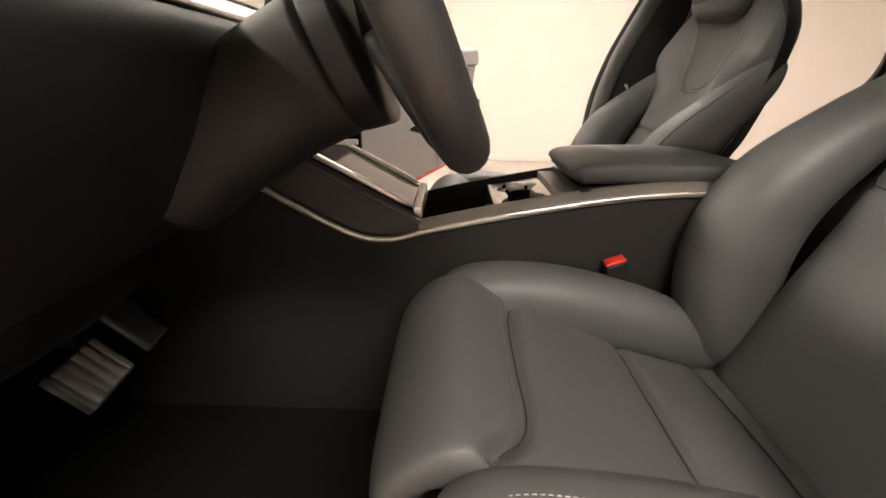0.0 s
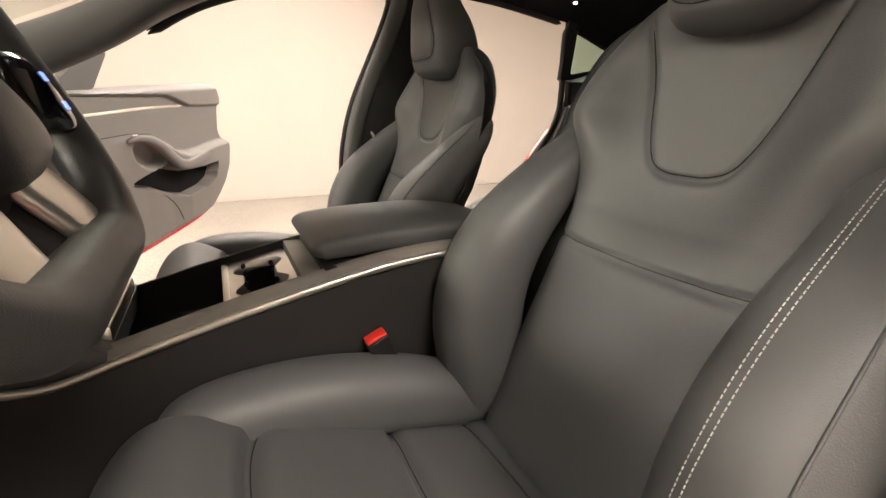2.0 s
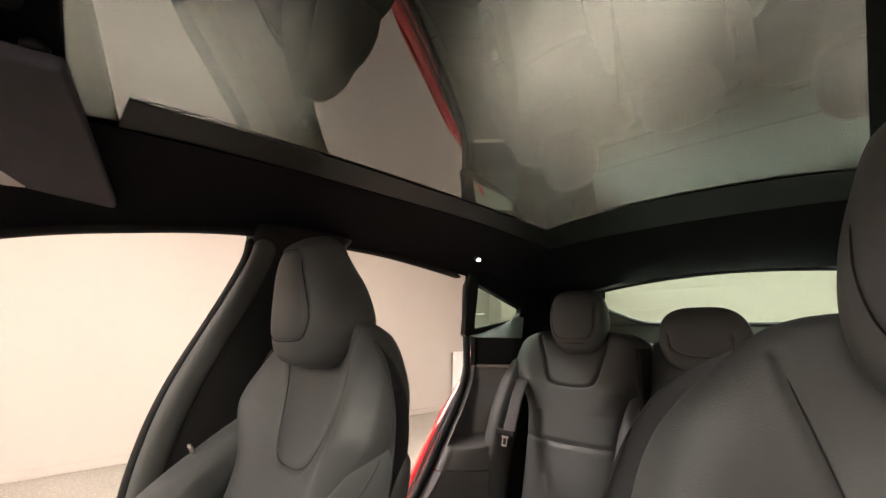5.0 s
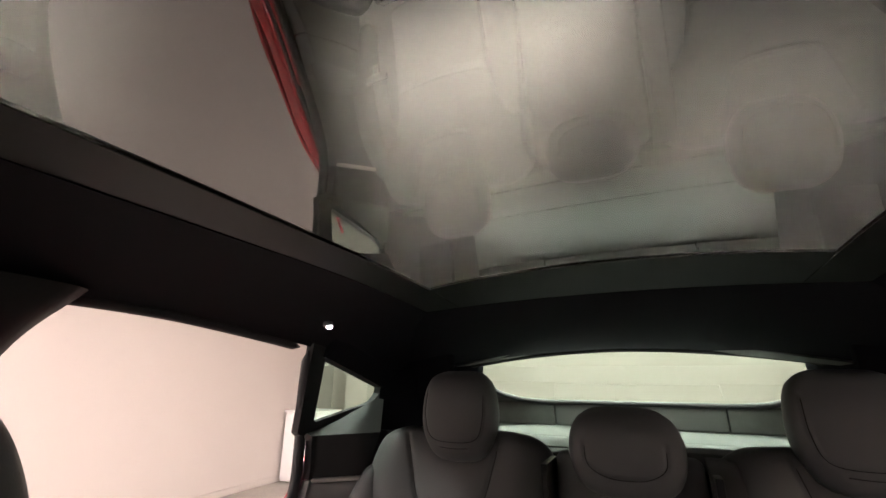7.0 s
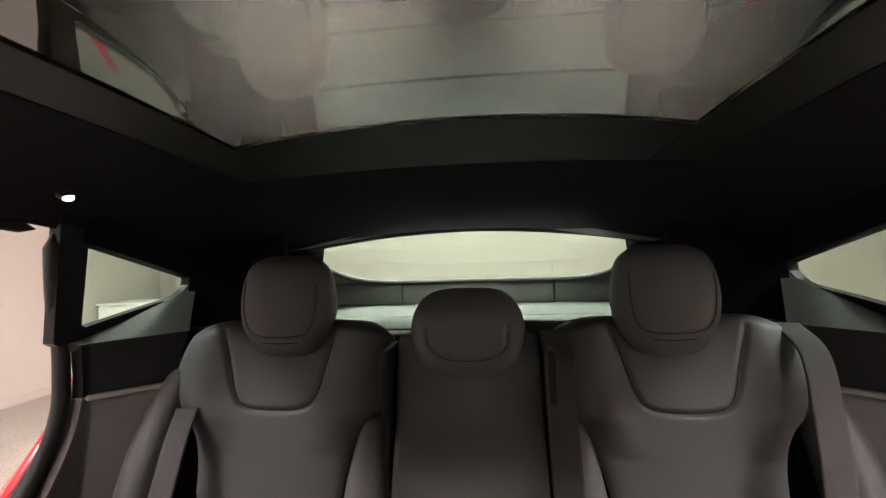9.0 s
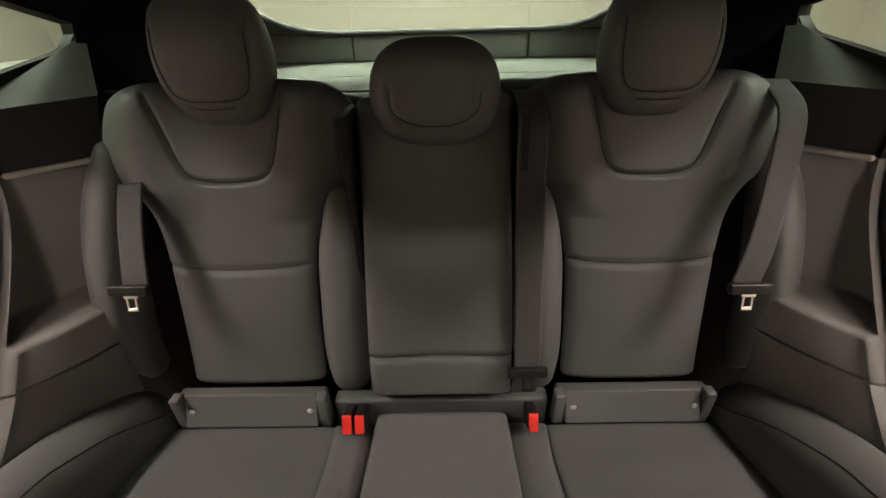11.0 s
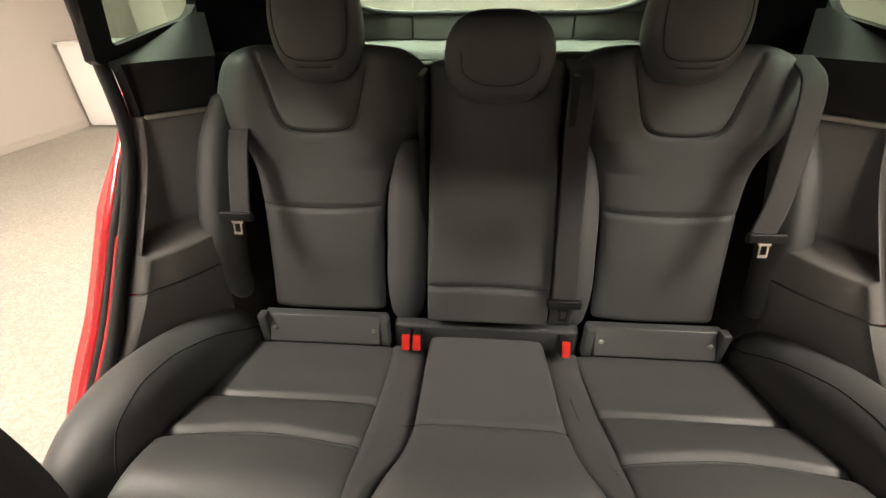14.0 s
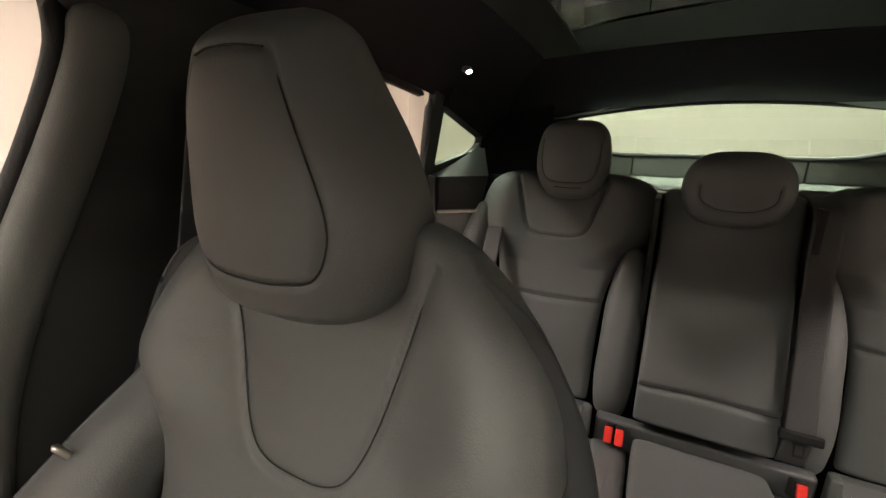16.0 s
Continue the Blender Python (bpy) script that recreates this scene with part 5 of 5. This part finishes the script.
for sx, c in ((-1, -0.358), (1, 0.363)):
    def ob_(p, u):
        return 0.006 * np.exp(-(((p[:, 1] - 0.745) / 0.04) ** 2)) * (1 - u**2) + 0.008 * np.exp(-(((p[:, 1] - 0.88) / 0.05) ** 2)) * (1 - u**2)
    loft("outer_cushion", [(c, 0.565, 0.47, 0.165 + 0.025 * (sx < 0), 0.165 + 0.025 * (sx > 0), 0.03, 0.05), (c, 0.578, 0.540, 0.166 + 0.022 * (sx < 0), 0.166 + 0.022 * (sx > 0), 0.03, 0.06)] + [(c, y, cz(y) - 0.03, 0.166, 0.166, 0.03, 0.08) for y in (0.615, 0.69, 0.80, 0.90, 0.985)], LEATHER, bench, "padded leather seat panel",
         [([(c - 0.17, 0.69), (c, 0.706), (c + 0.17, 0.69)], 0.013, 0.007), ([(c - 0.17, 0.80), (c + 0.17, 0.80)], 0.012, 0.0065)], "xy", nu=80, nv=150, cap=(0.03, 0.012), power=9, bulge=ob_)
    body = [(c + sx * 0.2125, 0.585, 0.515, 0.0575, 0.075), (c + sx * 0.228, 0.635, 0.552, 0.068, 0.092), (c + sx * 0.243, 0.72, 0.558, 0.083, 0.096), (c + sx * 0.250, 0.83, 0.535, 0.090, 0.094), (c + sx * 0.243, 0.95, 0.500, 0.084, 0.090), (c + sx * 0.225, 1.06, 0.470, 0.070, 0.080)]
    sweep("side_bolster", body, LEATHER, bench, "broad leather side bolster", n=60, sides=44, power=2.15)
    tube("seam", on_body(body, [sx * k for k in (-0.99, -0.92, -0.56, -0.43, -0.44, -0.60, -0.82, -0.94)], 2.15), 0.0011, SEAM, bench, n=60, sides=6)
    strip = []
    for y, x0, x1 in ((0.585, 0.184, 0.200), (0.615, 0.164, 0.200), (0.65, 0.137, 0.199), (0.70, 0.123, 0.197), (0.80, 0.122, 0.197), (0.90, 0.123, 0.198), (0.985, 0.126, 0.205)):
        strip.append((sx * (x0 + x1) / 2, y, cz(y) - 0.027, (x1 - x0) / 2, (x1 - x0) / 2, 0.031, 0.06))
    loft("divider", strip, LEATHER, bench, "narrow leather divider strip", nu=30, nv=60, cap=(0.02, 0.01), power=5)
    tube("divider_seam", [(sx * x, y, cz(y) + 0.0045) for x, y in ((0.184, 0.66), (0.168, 0.70), (0.158, 0.76), (0.156, 0.84))], 0.0009, LEATHER_SIDE, bench, n=30, sides=6)
    box("anchor_ledge", c - 0.142, c + 0.142, 1.003, 1.03, 0.44, 0.572, LEATHER_SIDE, bench, "", bevel=0.008, seg=3)
    t = thing("anchor_flap", (c, 1.0, 0.54), "black leather child seat anchor flap with two snap studs", "anchor flap", "anchor flaps")
    fm = pose(c, 0.996, 0.545, -24)
    bm_part("flap", box_bm(-0.126, 0.126, -0.004, 0.004, -0.034, 0.030, 0.003, 3, None, fm), LEATHER, t, "", True, 40)
    for k in (-0.112, 0.113):
        bm = bmesh.new()
        bmesh.ops.create_uvsphere(bm, u_segments=16, v_segments=10, radius=0.0062, matrix=Matrix.Translation((c + k, 0.991, 0.545)) @ Matrix.Diagonal((1, 0.55, 1, 1)))
        bm_part("snap_stud", bm, BRIGHT, t, "shiny metal snap stud", True)
    for k in (-1, 1):
        box("side_tab", c + k * 0.138 - 0.010, c + k * 0.138 + 0.010, 0.988, 1.012, 0.50, 0.578, LEATHER, bench, "", bevel=0.005, seg=3)
def mb(p, u):
    return 0.004 * np.exp(-(((p[:, 1] - 0.62) / 0.05) ** 2))
loft("centre_cushion", [(0.004, 0.565, 0.47, 0.20, 0.20, 0.03, 0.05), (0.004, 0.577, 0.545, 0.195, 0.195, 0.03, 0.06), (0.004, 0.622, 0.582, 0.162, 0.162, 0.03, 0.08), (0.004, 0.66, 0.586, 0.135, 0.135, 0.03, 0.08), (0.004, 0.727, 0.573, 0.122, 0.122, 0.03, 0.08), (0.004, 0.85, 0.545, 0.122, 0.122, 0.03, 0.08), (0.004, 0.985, 0.516, 0.122, 0.122, 0.03, 0.08)],
     LEATHER, bench, "padded centre seat panel", [([(-0.14, 0.728), (0.14, 0.728)], 0.006, 0.005)], "xy", nu=50, nv=110, cap=(0.03, 0.01), power=7, bulge=mb)
box("rear_ledge", -0.20, 0.205, 1.0, 1.03, 0.44, 0.560, LEATHER_SIDE, bench, "", bevel=0.008, seg=3)
loft("bench_front", [(0, 0.625, 0.245, 0.62, 0.62, 0.03, 0.03), (0, 0.618, 0.40, 0.63, 0.63, 0.03, 0.03), (0, 0.612, 0.52, 0.63, 0.63, 0.03, 0.03)], LEATHER_SIDE, bench, "dark leatherette bench front", nu=40, nv=20, power=12, cap=(0.0, 0.01))
box("bench_base", -0.62, 0.62, 0.62, 1.05, 0.245, 0.49, HARD, bench, "", bevel=0.01)
for x in (-0.167, -0.144, 0.169):
    buckle(x, 0.968, 0.5465, 66, "rear seat belt buckle with bright red button", "rear buckles", w=0.0085)

# rear belts with tongues
def tongue(t, x, y, z, rx, ry, w=0.034, blade=None):
    m = pose(x, y, z, rx, ry, 0)
    bm_part("tongue_grip", box_bm(-w, w, -0.006, 0.006, -0.008, 0.010, 0.004, 3, None, m), HARD, t, "black plastic tongue grip", True, 40)
    bm = bmesh.new()
    box_bm(-0.009, -0.0055, -0.0012, 0.0012, -0.034, -0.006, 0.0008, 1, bm, m)
    box_bm(0.0055, 0.009, -0.0012, 0.0012, -0.034, -0.006, 0.0008, 1, bm, m)
    box_bm(-0.009, 0.009, -0.0012, 0.0012, -0.037, -0.031, 0.0008, 1, bm, m)
    box_bm(-0.012, 0.012, -0.0012, 0.0012, -0.014, -0.005, 0.0008, 1, bm, m)
    bm_part("metal_tongue", bm, blade or BRIGHT, t, "" if blade else "shiny metal latch tongue")


bl = thing("rear_seat_belt", (-0.53, 1.1, 0.9), "dark grey rear seat belt hanging beside the bolster", "seat belt", "rear belts")
sweep("webbing", [(-0.522, 1.140, 0.95, 0.022, 0.0012), (-0.518, 1.105, 0.905, 0.022, 0.0012), (-0.514, 1.072, 0.85, 0.022, 0.0012), (-0.511, 1.045, 0.80, 0.022, 0.0012)], BELT, bl, "", n=40, sides=8, power=8, round_ends=False)
tongue(bl, -0.511, 1.030, 0.803, -15, 0)
br = thing("rear_seat_belt", (0.53, 1.1, 0.9), "dark grey rear seat belt running down from the shoulder", "seat belt", "rear belts")
sweep("webbing", [(0.572, 1.215, 1.082, 0.023, 0.0012), (0.564, 1.140, 1.045, 0.023, 0.0012), (0.550, 1.095, 0.95, 0.023, 0.0012), (0.530, 1.055, 0.85, 0.023, 0.0012), (0.509, 1.032, 0.79, 0.023, 0.0012)], BELT, br, "", n=60, sides=8, power=8, round_ends=False)
tongue(br, 0.509, 1.018, 0.794, -15, 0)
bc = thing("rear_seat_belt", (0.155, 1.1, 0.9), "dark grey centre rear seat belt lying flat on the seat edge", "seat belt", "rear belts")
sweep("webbing", [(0.158, 1.205, 1.075, 0.024, 0.0012), (0.157, 1.125, 1.05, 0.024, 0.0012), (0.156, 1.095, 0.95, 0.024, 0.0012), (0.156, 1.055, 0.84, 0.024, 0.0012), (0.155, 1.01, 0.72, 0.024, 0.0012), (0.155, 0.985, 0.64, 0.024, 0.0012), (0.155, 1.0, 0.58, 0.024, 0.0012)], BELT, bc, "", n=60, sides=8, power=8, round_ends=False)
tongue(bc, 0.155, 0.978, 0.652, -15, 0, blade=HARD)
bs = thing("belt_outlet", (0.16, 1.25, 1.07), "small dark belt outlet on the parcel shelf", "belt outlet")
box("bezel", 0.11, 0.22, 1.225, 1.30, 1.06, 1.08, SHELF_CLOTH, bs, "", bevel=0.006)

# ---- roof fittings ----
for side in (-1, 1):
    t = thing("reading_lamp", (side * 0.517, 0.91, 1.322), "tiny lit round reading lamp in the headliner rail", "reading lamp", "reading lamps")
    for nm, r, d, mt in (("bezel", 0.010, 0.0, LAMP_GREY), ("lens", 0.0062, 0.004, LED)):
        bm = bmesh.new()
        bmesh.ops.create_uvsphere(bm, u_segments=16, v_segments=10, radius=r, matrix=Matrix.Translation((side * (0.514 - d), 0.91, 1.316 - d)) @ Matrix.Diagonal((1, 1, 0.7, 1)))
        bm_part(nm, bm, mt, t, "glowing lamp lens" if nm == "lens" else "", True)
for side in (-1, 1):
    t = thing("sun_visor", (side * 0.40, -0.08, 1.30), "dark fabric sun visor folded against the headliner", "sun visor", "sun visors")
    bm_part("panel", box_bm(side * 0.40 - 0.255, side * 0.40 + 0.255, -0.205, 0.008, 1.306, 1.322, 0.007, 3, None, pose(side * 0.40, 0.008, 0, 0, 0, side * 10.8) @ Matrix.Translation((-side * 0.40, -0.008, 0))), VISOR, t, "", True, 40)
    sweep("pivot", [(side * 0.16, -0.06, 1.318, 0.012, 0.012), (side * 0.16, -0.06, 1.332, 0.012, 0.012)], HARD, t, n=6)
    bm_part("label", box_bm(-0.047, 0.047, -0.016, 0.016, -0.0012, 0.0012, 0.001, 1, None, pose(side * 0.535, -0.096, 1.3045, 0, 0, 20 * side)), LABEL, t, "small white label", False)
mir = thing("mirror_console", (0.0, -0.12, 1.30), "dark overhead console with small lamp", "overhead console")
box("housing", -0.10, 0.10, -0.23, -0.065, 1.312, 1.345, FABRIC, mir, "", bevel=0.012, seg=3)
box("lamp_lens", -0.06, -0.03, -0.13, -0.11, 1.306, 1.314, LED, mir, "small lit lamp lens", bevel=0.002)

# ---- open front passenger door ----
DH = np.array((-0.86, -0.80, 0.0))
DD = np.array((-0.836, 0.548, 0.0))
DN = np.array((0.548, 0.836, 0.0))


def door_at(l, z, d=0.0):
    return tuple(DH + DD * l + DN * d + np.array((0, 0, z)))


door = thing("front_passenger_door", (-1.3, -0.5, 0.7), "open front passenger door with grey inner trim and red skin", "car door")
RIGHT = [(0.44, 0.86), (0.50, 0.95), (0.55, 1.005), (0.62, 1.045), (0.70, 1.065), (0.745, 1.068), (0.79, 1.040), (0.82, 1.034), (0.90, 1.045), (0.98, 1.062), (1.03, 1.052), (1.06, 1.025)]
BOTTOM = [(0.10, 0.365), (0.30, 0.39), (0.55, 0.425), (0.80, 0.465), (0.95, 0.50), (1.07, 0.54)]
TOP = [(0.10, 0.975), (0.40, 1.0), (0.63, 1.024), (1.02, 1.055), (1.07, 1.052)]
PAD_LOW = [(0.10, 0.972), (0.378, 0.980), (0.682, 0.992), (0.739, 0.979), (0.811, 0.955), (0.90, 0.955), (1.07, 0.964)]
STRIP = [(0.10, 0.893), (0.375, 0.920), (0.581, 0.940), (0.798, 0.954)]
MID = [(0.10, 0.80), (0.302, 0.822), (0.487, 0.838), (0.587, 0.832), (0.637, 0.809), (0.699, 0.768), (0.75, 0.758), (0.834, 0.766), (0.92, 0.782), (1.07, 0.80)]
POCKET_UP = [(0.449, 0.666), (0.53, 0.692), (0.616, 0.715), (0.66, 0.700), (0.717, 0.690), (0.816, 0.690), (0.931, 0.702)]
POCKET_LOW = [(0.449, 0.664), (0.55, 0.640), (0.62, 0.608), (0.708, 0.585), (0.828, 0.603), (0.907, 0.640), (0.931, 0.70)]


def lerp(table, x):
    return float(np.interp(x, [p[0] for p in table], [p[1] for p in table]))


def ease(x, w):
    k = min(1.0, max(0.0, x / w + 0.5))
    return k * k * (3 - 2 * k)


def trim_depth(l, z):
    """Relief of the door's inner trim: padded top, recessed insert, armrest shelf, pull hole and pocket."""
    d = 0.040 + 0.016 * ease(z - lerp(PAD_LOW, l), 0.012)
    if l < 0.80:
        d -= 0.008 * ease(lerp(PAD_LOW, l) - z, 0.008) * ease(z - lerp(STRIP, l), 0.008)
    step = float(np.interp(l, [0.1, 0.5, 0.62, 0.72, 1.0], [0.004, 0.005, 0.016, 0.040, 0.034]))
    d += step * ease(lerp(MID, l) - z, 0.030) * (0.5 + 0.5 * ease(z - 0.58, 0.24))
    hole = 1 - math.hypot((l - 0.548 - 0.25 * (0.77 - z)) / 0.060, (z - 0.768) / 0.050)
    d -= 0.034 * ease(hole, 0.5)
    if 0.449 < l < 0.931:
        d -= 0.060 * ease(min(lerp(POCKET_UP, l) - z, z - lerp(POCKET_LOW, l)), 0.012)
    return d


def trim_point(u, v):
    l1 = lerp(RIGHT, 0.44 + 0.62 * v)
    l = 0.10 + (l1 - 0.10) * u
    z0, z1 = lerp(BOTTOM, l), lerp(TOP, l)
    z = z0 + (z1 - z0) * v
    e = min(l1 - l, (z - z0), (z1 - z))
    k = math.sqrt(max(0.0, 1 - (1 - min(1.0, e / 0.028)) ** 2))
    return door_at(l, z, trim_depth(l, z) * k + 0.002)


sheet("inner_trim", trim_point, 170, 130, tuple(-DN * 0.03), DOOR_TRIM, door, "grey soft inner door trim")
RS = [(0.08, 0.335), (0.30, 0.345), (0.60, 0.385), (0.86, 0.425), (0.97, 0.455), (1.0, 0.52), (1.02, 0.66), (1.02, 0.85), (1.02, 1.0), (0.9, 1.0), (0.5, 0.98), (0.08, 0.95)]
filled("outer_skin", rounded(RS, 60), lambda l, z: door_at(l, z, -0.034), tuple(-DN * 0.09), RED_PAINT, door, "glossy red outer door skin")
sweep("accent_strip", [(*door_at(l, z, 0.040), 0.0045, 0.004) for l, z in ((0.12, 0.896), (0.375, 0.920), (0.581, 0.940), (0.79, 0.9535))], CHROME, door, "pale metal accent strip", ref=(0, 0, 1), power=4)
sweep("pull_handle", [(*door_at(0.455, 0.818, 0.040), 0.008, 0.012), (*door_at(0.49, 0.832, 0.058), 0.011, 0.016), (*door_at(0.535, 0.826, 0.070), 0.015, 0.018), (*door_at(0.585, 0.797, 0.076), 0.018, 0.018), (*door_at(0.625, 0.760, 0.078), 0.019, 0.018), (*door_at(0.670, 0.724, 0.080), 0.020, 0.020), (*door_at(0.73, 0.716, 0.078), 0.022, 0.020), (*door_at(0.82, 0.735, 0.070), 0.022, 0.018), (*door_at(0.92, 0.752, 0.058), 0.018, 0.014)], DOOR_TRIM, door, "curved grey door pull", ref=(0, 0, 1), n=60, sides=24, power=2.6)
# Dark sheet over the pocket floor paints in the shade inside it.
po = [(l, lerp(POCKET_LOW, l) + 0.006) for l in np.linspace(0.475, 0.920, 18)] + [(l, lerp(POCKET_UP, l) - 0.004) for l in np.linspace(0.920, 0.475, 18)]
filled("pocket_liner", po, lambda l, z: door_at(l, z, 0.022), tuple(-DN * 0.004), CARPET, door, "storage pocket with a dark sheet standing in for its shade")
tube("lower_seam", [door_at(l, z, trim_depth(l, z) + 0.002) for l, z in ((0.455, 0.660), (0.52, 0.645), (0.59, 0.600), (0.64, 0.545), (0.665, 0.48))], 0.0016, SEAM, door, n=40, sides=6)
tube("middle_seam", [door_at(l, lerp(MID, l) + 0.012, trim_depth(l, lerp(MID, l) + 0.012) + 0.001) for l in np.linspace(0.14, 0.74, 24)], 0.0018, SEAM, door, n=60, sides=6)
tube("upper_seam", [door_at(l, lerp(PAD_LOW, l) - 0.004, trim_depth(l, lerp(PAD_LOW, l) - 0.004) + 0.001) for l in np.linspace(0.14, 1.03, 30)], 0.0014, SEAM, door, n=70, sides=6)
bm_part("release_button", box_bm(-0.013, 0.013, -0.003, 0.003, -0.005, 0.005, 0.002, 2, None, Matrix.Translation(door_at(0.50, 0.842, 0.046)) @ Matrix.Rotation(math.atan2(DD[1], DD[0]), 4, "Z")), CHROME, door, "", True)
SAIL = [(0.28, 0.98), (0.405, 1.0), (0.425, 1.03), (0.487, 1.118), (0.470, 1.128), (0.425, 1.118), (0.36, 1.08), (0.30, 1.03)]
filled("mirror_sail", rounded(SAIL, 40), lambda l, z: door_at(l, z, 0.012), tuple(-DN * 0.03), SOFT, door, "dark mirror mount triangle")
